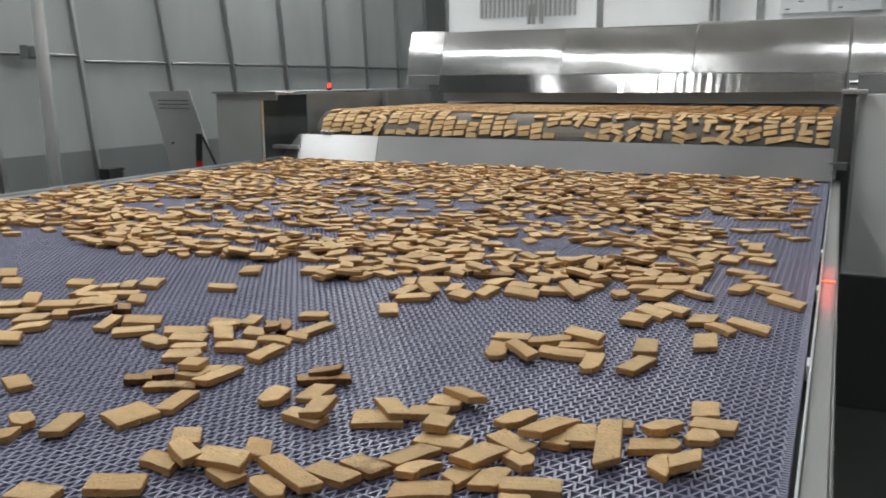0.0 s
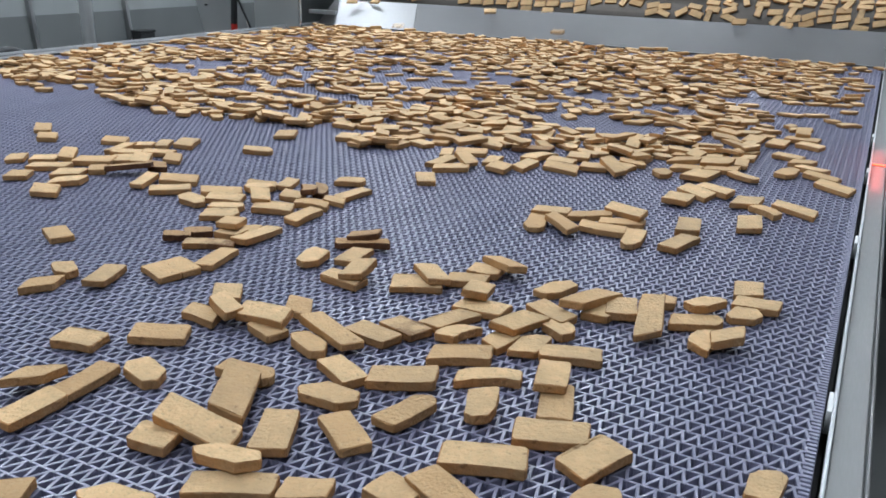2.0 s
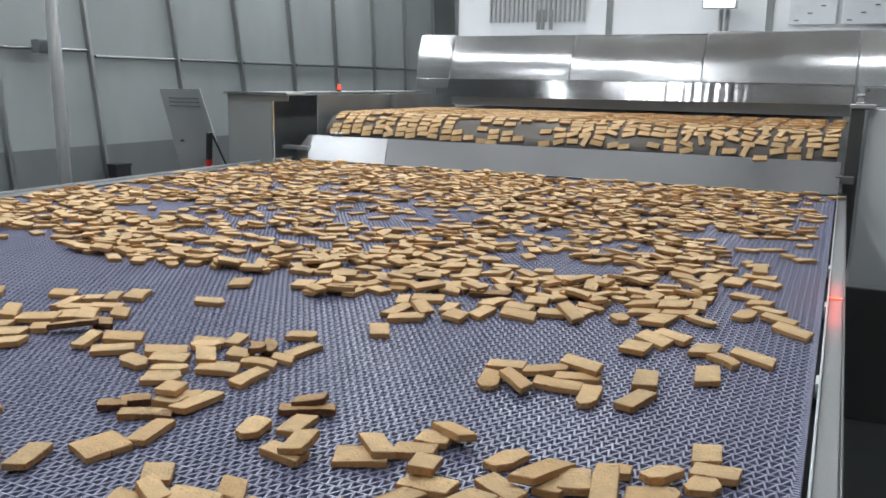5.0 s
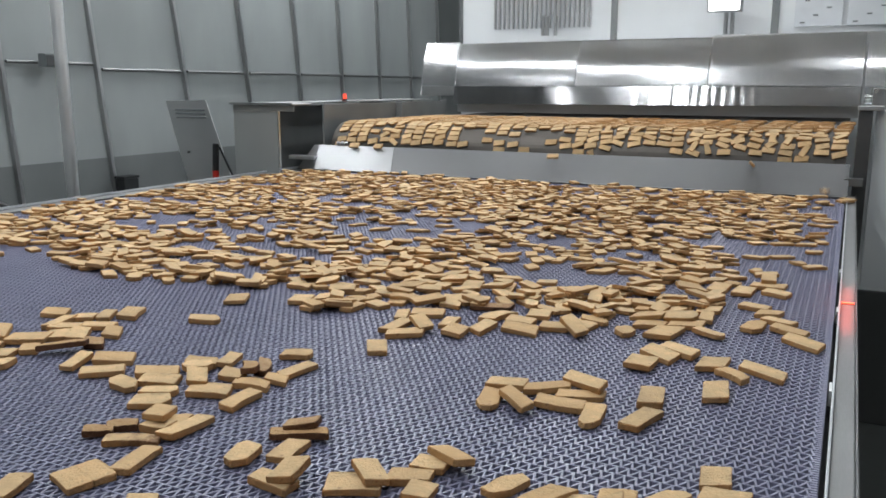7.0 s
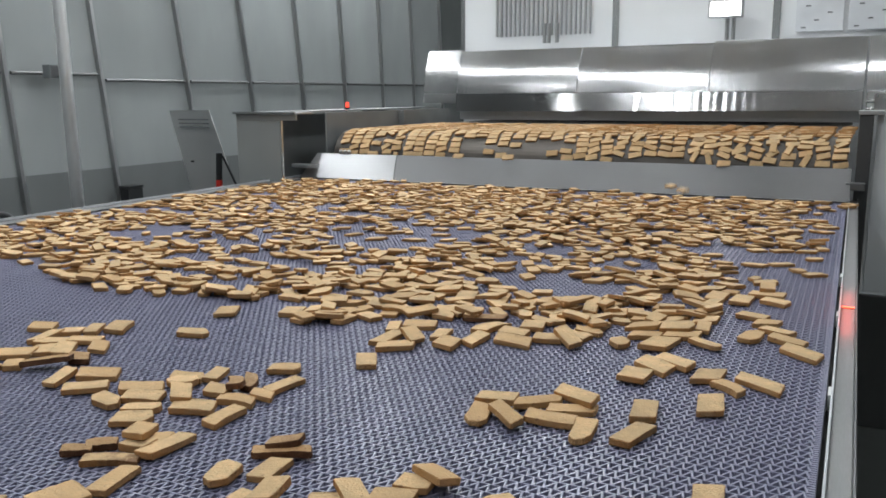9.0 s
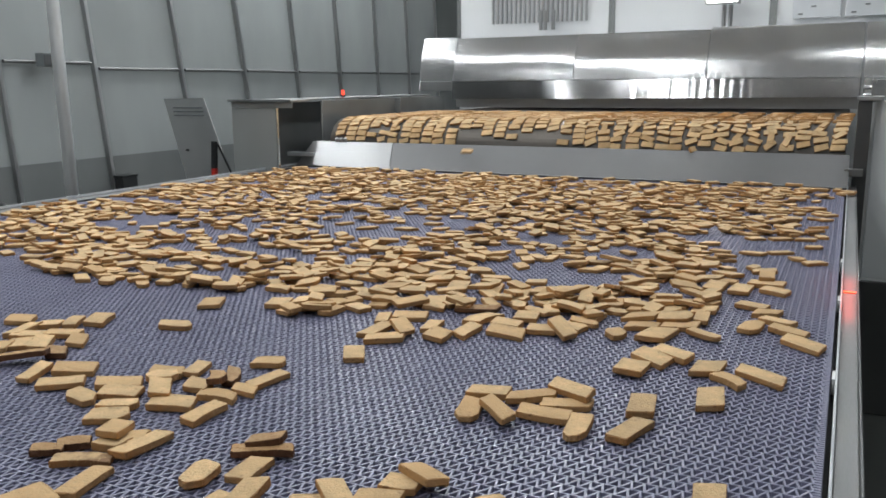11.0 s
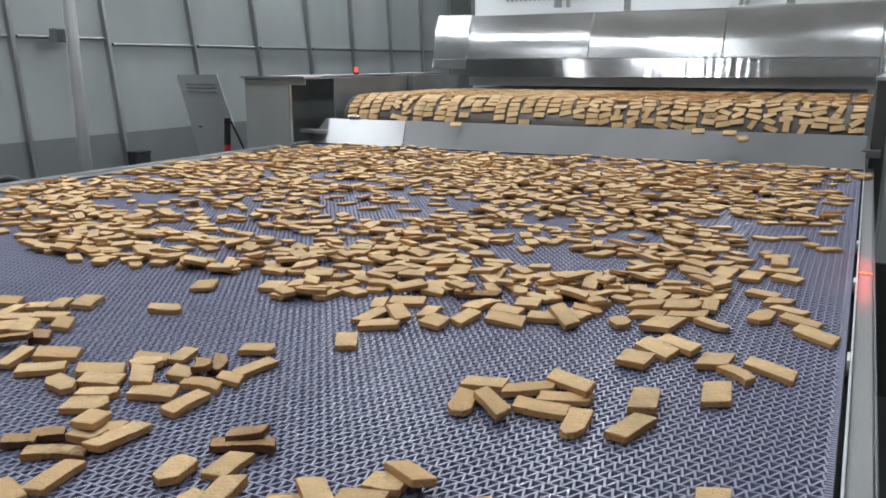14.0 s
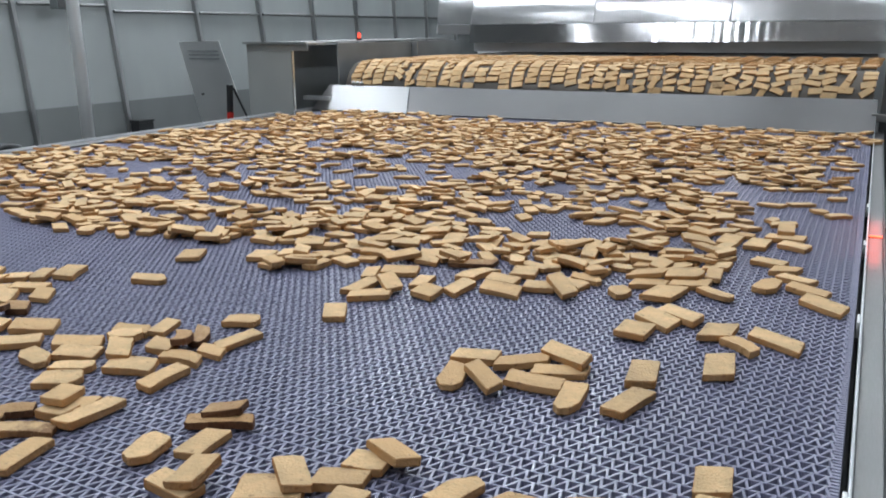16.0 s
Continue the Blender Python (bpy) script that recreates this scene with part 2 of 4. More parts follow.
def ceiling_lamps():
    for x, y, turn in LAMPS:
        t = thing("unseen_ceiling_light", "unseen white linear ceiling light with a glowing diffuser", "ceiling light", (x, y, CEILING), "ceiling lights")
        t.rotation_euler.z = radians(turn)
        part("housing", box((-0.09, -0.62, -0.07), (0.09, 0.62, 0), 0.01), white_plastic, t)
        part("diffuser", box((-0.07, -0.6, -0.085), (0.07, 0.6, -0.07), 0.005), tube_glow, t)
        d = bpy.data.lights.new("tube", "AREA")
        d.shape, d.size, d.size_y, d.energy, d.color = "RECTANGLE", 0.14, 1.2, LAMP_POWER, (0.915, 0.985, 1.04)
        lamp = new("ceiling_tube_lamp", d)
        lamp.matrix_basis = pose(x, y, CEILING - 0.1, 0, 0, turn)


ceiling_lamps()


def column():
    t = thing("pipe_column", "round galvanised steel pipe column beside the wall", "column", (-10.3 * S, 8.55 * S, 0))
    part("shaft", rod((0, 0.02, 0), (0, -0.02, CEILING), 0.037, 24), column_paint, t, smooth=True)
    part("foot_plate", box((-0.1, -0.1, 0), (0.1, 0.1, 0.012), 0.003), dull_steel, t)
    box_ = thing("junction_box", "small dark grey junction box on the rail", "junction box", (-12.95 * S, 10.5 * S, B + 1.46 * S))
    part("body", box((-0.04, -0.06, -0.05), (0.04, 0.06, 0.05), 0.006), post_paint, box_)
    part("cover", box((0.04, -0.05, -0.04), (0.047, 0.05, 0.04), 0.002), dark_steel, box_)


column()


def hose():
    t = thing("black_hose", "black rubber hose hanging beside the conveyor", "hose", at(-8.0, 5.6, -2.26))
    c = bpy.data.curves.new("hose", "CURVE")
    c.dimensions, c.bevel_depth, c.bevel_resolution = "3D", 0.02, 4
    sp = c.splines.new("BEZIER")
    pts = [(-0.05, -0.42, 0.0), (-0.03, -0.10, 0.62), (0.0, 0.02, 0.86), (0.05, 0.10, 0.62), (0.06, 0.12, 0.0)]
    sp.bezier_points.add(len(pts) - 1)
    for q, p in zip(sp.bezier_points, pts):
        q.co, q.handle_left_type, q.handle_right_type = p, "AUTO", "AUTO"
    c.materials.append(black_rubber)
    h = new("tube", c)
    h.parent = t
    b = thing("floor_box", "small black box at the foot of the wall", "box", at(-12.9, 12.05, -2.26))
    part("body", box((-0.05, -0.08, 0), (0.05, 0.08, 0.62), 0.01), black_rubber, b)
    part("lid", box((-0.055, -0.085, 0.62), (0.055, 0.085, 0.64), 0.004), black_rubber, b)


hose()

# ---- lower conveyor ----
LEFT, PLATE_Y = -5.98, 8.43
PITCH, ROWS_N, BELT_Y0 = 0.0185, 199, 0.16


def conveyor_frame():
    t = thing("conveyor", "stainless steel conveyor stand with flat side rails", "conveyor", (0, 0, 0))
    near, far = -0.6, 8.75 * S
    for side, x0, x1, up in (("right", 0.018, 0.092, 1), ("left", LEFT - 0.29, LEFT - 0.018, -1)):
        a, b = x0 * S, x1 * S
        top, lip = B + 0.004, 0.0022
        rail = part("side_rail", box((a, near, B - 0.16), (b, far, top - 0.006), 0.004), rail_steel, t)
        part("inner_lip" if up > 0 else "outer_lip", box((a - 0.001, near, top - 0.0055), (a + lip, far, top + 0.004), 0.001), lip_paint, rail)
        part("outer_lip" if up > 0 else "inner_lip", box((b - lip, near, top - 0.0055), (b + 0.001, far, top + 0.001), 0.001), plate_steel, rail)
        part("guide_strip", box((min(a, b) - 0.012 if up > 0 else b, near, B - 0.09), (a if up > 0 else b + 0.012, far, B - 0.03), 0.002), black_rubber, rail)
        for k in range(7):
            y = 0.42 + 0.55 * k
            part("leg", box((a + 0.002, y, 0), (b - 0.002, y + 0.03, B - 0.16)), dull_steel, t) if k % 3 == 0 else None
            for dy in (0, 0.09):
                x = b if up > 0 else a
                part("bolt", rod((x, y + dy, B - 0.045), (x + up * 0.005, y + dy, B - 0.045), 0.006, 6), rail_steel, rail)
    for y in (0.71, 1.23, 1.70, 2.08):
        part("guide_clip", box((0.006 * S, y, B - 0.02), (0.0175 * S, y + 0.04, B + 0.003), 0.001), white_plastic, t)
    part("under_tray", box((LEFT * S, near, B - 0.14), (0.0, far, B - 0.12)), dark_steel, t)
    for k in range(5):
        y = 0.1 + 0.8 * k
        part("cross_beam", box((LEFT * S, y, B - 0.12), (0.0, y + 0.04, B - 0.06)), dull_steel, t)
    return t


conveyor_frame()


def link_row_mesh(shift):
    """One row of the belt: bars and ribs that join into stepped ridges, over a dark sheet that paints the shade in the
    openings.
    """
    w, deep, p, rise = 0.0130, 0.0095, PITCH, PITCH * 0.88
    verts, faces, mats = [], [], []

    def ridge(x0, y0, x1, y1, top, foot, z=0.0):
        d = Vector((x1 - x0, y1 - y0, 0)).normalized()
        s = Vector((-d.y, d.x, 0))
        a, b = Vector((x0, y0, 0)), Vector((x1, y1, 0))
        k = len(verts)
        for wide, h in ((0.0010, -deep), (foot, z - 0.0060), (top * 1.35, z - 0.0008), (top, z)):
            for q in (a - s * wide / 2 - d * wide / 2, b - s * wide / 2 + d * wide / 2, b + s * wide / 2 + d * wide / 2, a + s * wide / 2 - d * wide / 2):
                verts.append((q.x, q.y, h))
        for r in (0, 4, 8):  # undercut web, shoulder, bevelled crown
            for i in range(4):
                j = (i + 1) % 4
                faces.append((k + r + i, k + r + j, k + r + 4 + j, k + r + 4 + i))
                mats.append(0)
        faces.append((k + 12, k + 13, k + 14, k + 15))
        mats.append(0)

    edge, lip = LEFT * S, 0.007
    x = -lip - shift * w
    while x - w > edge + lip:
        ridge(x - w, 0, x - 0.0038, rise, 0.0022, 0.0038)
        ridge(x - 0.0038, rise, x, 0, 0.0022, 0.0034, -0.0001)
        x -= w
    ridge(x, 0, -lip, 0, 0.0019, 0.0036, -0.0003)
    for a, b in ((-0.0006, -lip), (x, edge)):
        for y in (0.0028, 0.0090, 0.0152):
            ridge(a - 0.001, y, b + 0.001, y, 0.0030, 0.0050, -0.0012)
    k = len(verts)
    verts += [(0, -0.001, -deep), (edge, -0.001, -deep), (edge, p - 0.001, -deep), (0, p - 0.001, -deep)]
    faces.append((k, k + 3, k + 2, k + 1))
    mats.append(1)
    me = bpy.data.meshes.new("belt_link")
    me.from_pydata(verts, [], faces)
    me.materials.append(belt_blue)
    me.materials.append(belt_gap_shade)
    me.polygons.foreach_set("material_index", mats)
    return me


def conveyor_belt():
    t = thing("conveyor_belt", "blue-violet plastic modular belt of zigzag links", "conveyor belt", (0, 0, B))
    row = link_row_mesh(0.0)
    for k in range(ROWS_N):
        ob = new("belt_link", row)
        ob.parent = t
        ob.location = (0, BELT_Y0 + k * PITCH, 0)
    return t


belt = conveyor_belt()

# Added strip and unseen lamp that imitate a red reflection streaking the rail.
def rail_red_streak():
    y = 4.27
    t = thing("red_streak_strip", "added glowing red strip imitating a reflection on the steel side rail", "sensor", at(0.055, y, 0))
    part("body", box((-0.012, -0.004, -0.0045), (0.012, 0.004, -0.001), 0.0005), black_rubber, t)
    d = bpy.data.lights.new("red_streak_glow", "AREA")
    d.shape, d.size, d.size_y, d.energy, d.color = "RECTANGLE", 0.012, 0.36, 0.06, (1.0, 0.10, 0.05)
    lamp = new("sensor_lamp", d)
    lamp.location = at(0.055, y, 0.05)
    part("lens", box((-0.0115, -0.0035, -0.001), (0.0115, 0.0035, 0.0008), 0.0004), red_streak_glow, t, "glowing red strip standing in for a reflection")


rail_red_streak()

# ---- transfer plate, drum and oven mouth ----
DRUM_Y, DRUM_Z, DRUM_R, FLAT_Y = 9.28, 0.20, 0.36, 9.28


def transfer_plate():
    t = thing("transfer_plate", "sloping stainless steel transfer plate between oven band and belt", "transfer plate")
    lo, hi = (PLATE_Y, 0.012), (8.80, 0.29)

    def along(k):
        return lo[0] + (hi[0] - lo[0]) * k, lo[1] + (hi[1] - lo[1]) * k

    part("plate", sheet([at(-6.10, *lo), at(0.02, *lo), at(0.02, *hi), at(-6.09, *hi)], 0.004), plate_steel, t)
    a, b = along(0.0), along(0.97)
    part("cover_sheet", sheet([at(-6.12, a[0] - 0.012, a[1] + 0.006), at(-4.80, a[0] - 0.012, a[1] + 0.006), at(-4.95, b[0] - 0.012, b[1] + 0.006), at(-6.10, b[0] - 0.012, b[1] + 0.006)], 0.002), cover_steel, t, "shinier steel cover sheet")
    part("edge_strip", box(at(-6.1, PLATE_Y - 0.04, 0.004), at(0.02, PLATE_Y - 0.005, 0.02), 0.001), dark_steel, t)
    c = along(0.45)
    part("side_tongue", box(at(-6.34, c[0] - 0.05, c[1] - 0.02), at(-5.95, c[0] + 0.05, c[1] + 0.025), 0.002), lip_paint, t)
    part("support", box(at(-6.0, 8.62, -0.25), at(-0.05, 8.68, 0.1)), dark_steel, t)
    for x in (-5.75, -5.69, -5.63):
        part("screw", rod(at(x, 8.80, 0.29), at(x, 8.78, 0.33), 0.01, 10), pipe_zinc, t)


transfer_plate()


def drum_place(u):
    """Where arc length u past the plate's top lies on the oven band: y, z and the slope in degrees."""
    top = DRUM_R * radians(75.5)
    if u < top:
        f = radians(75.5) - u / DRUM_R
        return DRUM_Y - DRUM_R * math.sin(f), DRUM_Z + DRUM_R * math.cos(f), math.degrees(f)
    return FLAT_Y + u - top, DRUM_Z + DRUM_R, 0.0


def oven_band():
    t = thing("oven_band", "dark steel oven band turning down over a drum", "oven band")
    line = [drum_place(-0.08 + 0.04 * k) for k in range(16)] + [drum_place(5.4)]
    outer = [(y * S, B + z * S) for y, z, _ in line]
    inner = [(y * S + 0.004 * math.sin(radians(a)), B + z * S - 0.004) for y, z, a in line]
    part("band", profile(outer + inner[::-1], -5.95 * S, -0.02 * S), band_steel, t)
    ax = at(0, DRUM_Y, DRUM_Z)
    part("drum", rod((-5.9 * S, ax.y, ax.z + 0.005), (-0.06 * S, ax.y, ax.z + 0.005), DRUM_R * S - 0.015, 48), dark_steel, t, smooth=False)
    return t


oven_band()


def hood():
    t = thing("extraction_hood", "polished stainless steel extraction hood over the oven mouth", "extraction hood")
    y0, y1 = 12.70, 13.05
    xs = [-5.99, -3.93, -1.94, 0.09]
    z0, z1 = 1.035, 1.72

    def twist(x):
        return 0.11 * min(1.0, max(0.0, (-1.94 - x) / 4.05))

    def face(xa, xb, ya, yb, za, zb, mat, name):
        bm = bmesh.new()
        n = 10
        cols = []
        for x in (xa, xb):
            col = []
            for k in range(n + 1):
                f = k / n
                belly = 0.05 * math.sin(math.pi * f)
                col.append(bm.verts.new(at(x, ya + (yb - ya - twist(x)) * f - belly, za + (zb - za) * f)))
            cols.append(col)
        for k in range(n):
            bm.faces.new((cols[0][k], cols[1][k], cols[1][k + 1], cols[0][k + 1]))
        bmesh.ops.solidify(bm, geom=bm.faces[:], thickness=-0.003)
        bmesh.ops.recalc_face_normals(bm, faces=bm.faces)
        return part(name, bm, mat, t, smooth=True)

    for a, b in zip(xs, xs[1:]):
        face(a + 0.008, b - 0.008, y0, y1, z0, z1 + (0.05 if a > -2 else 0), bright_steel, "front_panel")
        part("seam", rod(at(a, y0 - 0.005, z0), at(a, y1 - 0.005 - twist(a), z1), 0.004, 8), pipe_zinc, t)
    face(-6.62, -6.0, y0 + 0.02, y1, z0, z1 + 0.02, bright_steel, "end_panel")
    part("end_edge", rod(at(-6.62, y0, 0.88), at(-6.6, y1 - twist(-6.6), z1), 0.005, 8), pipe_zinc, t)
    part("end_skirt", box(at(-6.62, y0 + 0.02, 0.87), at(-6.0, y0 + 0.05, z0 - 0.01), 0.003), brushed, t)
    bm = bmesh.new()
    low, high = [], []
    for k in range(361):
        f = k / 360
        x = -6.0 + 6.07 * f
        calm = 0.08 + 0.92 * min(1.0, max(0.0, (x + 4.2) / 1.5))
        wave = calm * (0.0024 * math.sin(x * 21.0) * (0.55 + 0.45 * math.sin(x * 1.9 + 0.6)) + 0.0010 * math.sin(x * 47.0 + 1.3))
        lean = 0.10 * (0.42 + 0.58 * min(1.0, max(0.0, (x + 4.6) / 1.4)))
        low.append(bm.verts.new(at(x, y0 - lean + wave, 0.735 + 0.03 * f)))
        high.append(bm.verts.new(at(x, y0 + wave, z0 - 0.01)))
    for k in range(360):
        bm.faces.new((low[k], low[k + 1], high[k + 1], high[k]))
    bmesh.ops.solidify(bm, geom=bm.faces[:], thickness=-0.003)
    bmesh.ops.recalc_face_normals(bm, faces=bm.faces)
    part("skirt", bm, mirror_steel, t, "mirror-like lower skirt", smooth=True)
    part("top_sheet", sheet([at(-6.6, y1 - 0.11, z1), at(-1.94, y1, z1 + 0.02), at(0.1, y1, z1 + 0.05), at(0.1, 14.6, z1 + 0.1), at(-6.6, 14.6, z1 + 0.05)], 0.003), brushed, t)
    # the hood's outer bay beyond the belt
    face(0.11, 2.2, y0, y1, z0, z1 + 0.05, bright_steel, "front_panel")
    part("end_box", box(at(0.12, y0 + 0.035, 0.70), at(2.2, y0 + 0.10, 1.03), 0.006), bright_steel, t)
    for k in range(2):
        z = 0.79 + 0.10 * k
        part("rolled_edge", rod(at(0.12, y0 + 0.03, z), at(2.2, y0 + 0.03, z), 0.012, 12), bright_steel, t, smooth=True)
    part("back", box(at(-6.0, y0 + 0.14, 0.60), at(0.09, y0 + 0.20, 1.03)), dull_steel, t)


hood()


def oven():
    t = thing("tunnel_oven", "tall stainless steel tunnel oven housing behind the hood", "tunnel oven")
    y0 = 14.6 * S
    part("front", box((-6.75 * S, y0, 0), (3.0, y0 + 2.6, 3.9), 0.004), casing_paint, t)
    for x in (-3.9, -1.3, 0.55):
        part("cover_strip", box((x * S, y0 - 0.008, 1.6), (x * S + 0.05, y0 - 0.002, 3.9), 0.002), bright_steel, t)
    part("corner_trim", box((-6.78 * S, y0 - 0.012, 1.6), (-6.70 * S, y0 - 0.002, 3.9), 0.002), bright_steel, t)
    for k in range(21):
        x = (-6.06 + 0.088 * k) * S
        part("fin", box((x, y0 - 0.03, B + 2.05 * S), (x + 0.011, y0 - 0.003, 3.3), 0.001), dull_steel, t)
    for x, z in ((-5.03, 1.9), (-4.95, 1.9), (-4.80, 1.9), (-1.95, 1.85), (-1.85, 1.85)):
        p = at(x, 14.3, z)
        part("pipe", rod(p, p + Vector((0, 0, 0.14)), 0.014, 12), pipe_zinc, t, smooth=True)
    for x in (-0.95, -0.2, 0.62, 1.4):
        sheet_ = part("film_sheet", box(at(x, 14.52, 1.95), at(x + 0.68, 14.585, 3.6), 0.004), film_white, t, "white protective film with printed marks")
        for k in range(11):
            mx, mz = x + 0.08 + 0.5 * ((k * 0.37) % 1), 2.0 + 0.11 * k
            part("print_mark", box(at(mx, 14.512, mz), at(mx + 0.07, 14.519, mz + 0.02)), post_paint, sheet_)
    part("mouth_flap", box(at(-6.0, 12.95, 0.60), at(0.0, 12.98, 0.80), 0.002), dull_steel, t)


oven()


def flood_light():
    p = at(-1.95, 14.05, 2.30)
    t = thing("flood_light", "bright white flood light above the hood", "flood light", p)
    part("housing", box((-0.11, -0.02, -0.05), (0.11, 0.06, 0.06), 0.008), dull_steel, t)
    part("lens", box((-0.095, -0.026, -0.042), (0.095, -0.02, 0.048), 0.002), flood_glow, t)
    part("bracket", box((-0.015, 0.06, -0.02), (0.015, 0.225, 0.02), 0.002), dark_steel, t)
    d = bpy.data.lights.new("flood", "AREA")
    d.shape, d.size, d.size_y, d.energy, d.color = "RECTANGLE", 0.2, 0.1, 2.0, (0.96, 0.98, 1.0)
    lamp = new("flood_lamp", d)
    lamp.matrix_basis = look(p + Vector((0, -0.05, 0)), p + Vector((0, -1, -0.75)))


flood_light()


def left_housing():
    t = thing("drive_housing", "grey steel drive housing at the oven mouth", "machine housing")
    x0, x1 = -6.73, -6.08
    y0 = 8.0
    part("front_panel", box(at(x0, y0, -2.2), at(x1, y0 + 0.02, 0.72), 0.002), housing_paint, t)
    part("front_strip", box(at(x0, y0, 0.722), at(-5.84, y0 + 0.02, 0.79), 0.002), housing_paint, t)
    part("outer_panel", box(at(x0 + 0.01, y0 + 0.03, -0.8), at(x0 + 0.03, 10.85, 0.76), 0.002), inner_paint, t)
    part("top_front", box(at(-6.35, y0 - 0.02, 0.792), at(-5.84, y0 + 0.35, 0.815), 0.003), brushed, t)
    part("top", box(at(x0 - 0.03, y0 - 0.02, 0.792), at(-6.352, 12.6, 0.815), 0.003), brushed, t, "brushed steel top ledge")
    part("inner_wall", box(at(-6.12, 9.0, -0.6), at(-6.10, 12.6, 0.79), 0.002), inner_paint, t)
    part("back_wall", box(at(x0, 10.9, -0.6), at(-6.0, 10.95, 0.79), 0.002), inner_paint, t)
    part("edge_trim", box(at(x1, y0 - 0.004, -0.02), at(x1 + 0.018, y0 + 0.03, 0.72), 0.001), bright_steel, t)
    part("top_lip", box(at(x0 - 0.03, y0 - 0.035, 0.795), at(-5.84, y0 - 0.022, 0.822), 0.001), bright_steel, t)
    part("bearing", rod(at(-6.02, DRUM_Y, 0.35), at(-5.96, DRUM_Y, 0.35), 0.03, 20), inner_paint, t)
    b = thing("beacon_light", "small glowing red signal light on the housing ledge", "signal light", at(-6.42, 10.0, 0.815))
    part("base", rod((0, 0, 0), (0, 0, 0.012), 0.015, 14), black_rubber, b)
    part("lens", rod((0, 0, 0.012), (0, 0, 0.04), 0.009, 14), beacon_glow, b, smooth=True)


left_housing()


def leaning_panel():
    t = thing("leaning_cabinet_door", "grey steel cabinet door with vent slots, leaning by the wall", "cabinet door")
    a, b, c, d = at(-8.9, 9.5, -2.2), at(-7.8, 9.5, -2.2), at(-8.5, 9.5, 0.81), at(-9.27, 9.5, 0.80)
    a, b = d + (at(-8.9, 9.5, -0.43) - d) * 2.4, c + (at(-8.10, 9.5, -0.25) - c) * 2.4
    part("panel", sheet([a, b, c, d], 0.006), door_steel, t)
    for k in range(3):
        z = 0.66 - 0.055 * k
        x = -9.1 + (0.8 - z) * 0.2
        part("vent_slot", box(at(x, 9.47, z), at(x + 0.55, 9.497, z + 0.018)), post_paint, t)
    part("lock", rod(at(-8.85, 9.5, 0.05), at(-8.85, 9.46, 0.05), 0.006, 12), black_rubber, t)
    p = thing("marker_post", "black and red marker post beside the belt", "post", at(-7.2, 8.17, -2.2))
    part("upper", rod((0, 0, 2.16 * S), (0.01, 0, 2.5 * S), 0.017, 14), black_rubber, p)
    part("lower", rod((0, 0, 0), (0, 0, 2.16 * S), 0.0175, 14), red_plastic, p, "red lower section")
    part("brace", rod((0.015, 0.02, 2.46 * S), (0.08, 0.09, 1.9 * S), 0.006, 8), black_rubber, p)


leaning_panel()


def right_housing():
    t = thing("side_housing", "brushed steel machine housing beside the oven mouth", "machine housing")
    part("pillar", box(at(0.05, 8.75, -2.2), at(0.17, 9.0, 0.80), 0.003), dark_steel, t)
    part("pillar_cap", box(at(0.04, 8.72, 0.80), at(0.26, 9.02, 0.84), 0.003), dull_steel, t)
    # Pale upper and dark lower colour paint in the panel's sheen and shade.
    part("side_panel", box(at(0.20, 8.85, -0.9), at(3.0, 8.9, 0.80), 0.004), casing_paint, t)
    part("base_panel", box(at(0.12, 8.80, -2.26), at(3.0, 8.84, -0.92), 0.004), dark_steel, t)
    part("upper_panel", box(at(0.22, 12.5, 0.75), at(3.0, 12.55, 1.0), 0.004), brushed, t)
    part("bracket", box(at(-0.02, 8.62, 0.10), at(0.14, 8.74, 0.17), 0.002), rail_steel, t)


right_housing()


# ---- rusks ----
LONG, WIDE, THICK = 0.128, 0.072, 0.0205


def rusk_outline(kind, a, b):
    """The outline of one kind of slice, half as long as a and half as wide as b."""
    return {
        0: [(-a, -b), (a, -b), (a, b), (-a, b)],
        1: [(-a, -b), (a * 0.86, -b), (a, b), (-a * 0.86, b)],
        2: [(-a, -b * 0.9), (a * 0.7, -b), (a * 0.94, -b * 0.5), (a, 0.1 * b), (a * 0.72, b), (-a, b * 0.9)],
        3: [(-a * 0.6, -b), (a * 0.6, -b), (a * 0.6, b), (-a * 0.6, b)],
        4: [(-a, -b), (a * 0.7, -b), (a, -b * 0.35), (a * 0.95, b * 0.5), (a * 0.5, b), (-a * 0.9, b)],
        5: [(-a, -b), (-a * 0.4, -b * 0.74), (a * 0.4, -b * 0.72), (a, -b), (a * 0.98, b * 0.55), (a * 0.3, b * 0.95), (-a * 0.4, b * 0.93), (-a, b * 0.6)],
        6: [(-a, -b * 0.35), (-a * 0.62, -b), (a * 0.66, -b), (a, -b * 0.15), (a * 0.62, b * 0.92), (-a * 0.66, b)],
        7: [(-a, -b), (a * 0.95, -b * 0.95), (a, b), (-a * 0.94, b * 1.02)],
    }[kind]


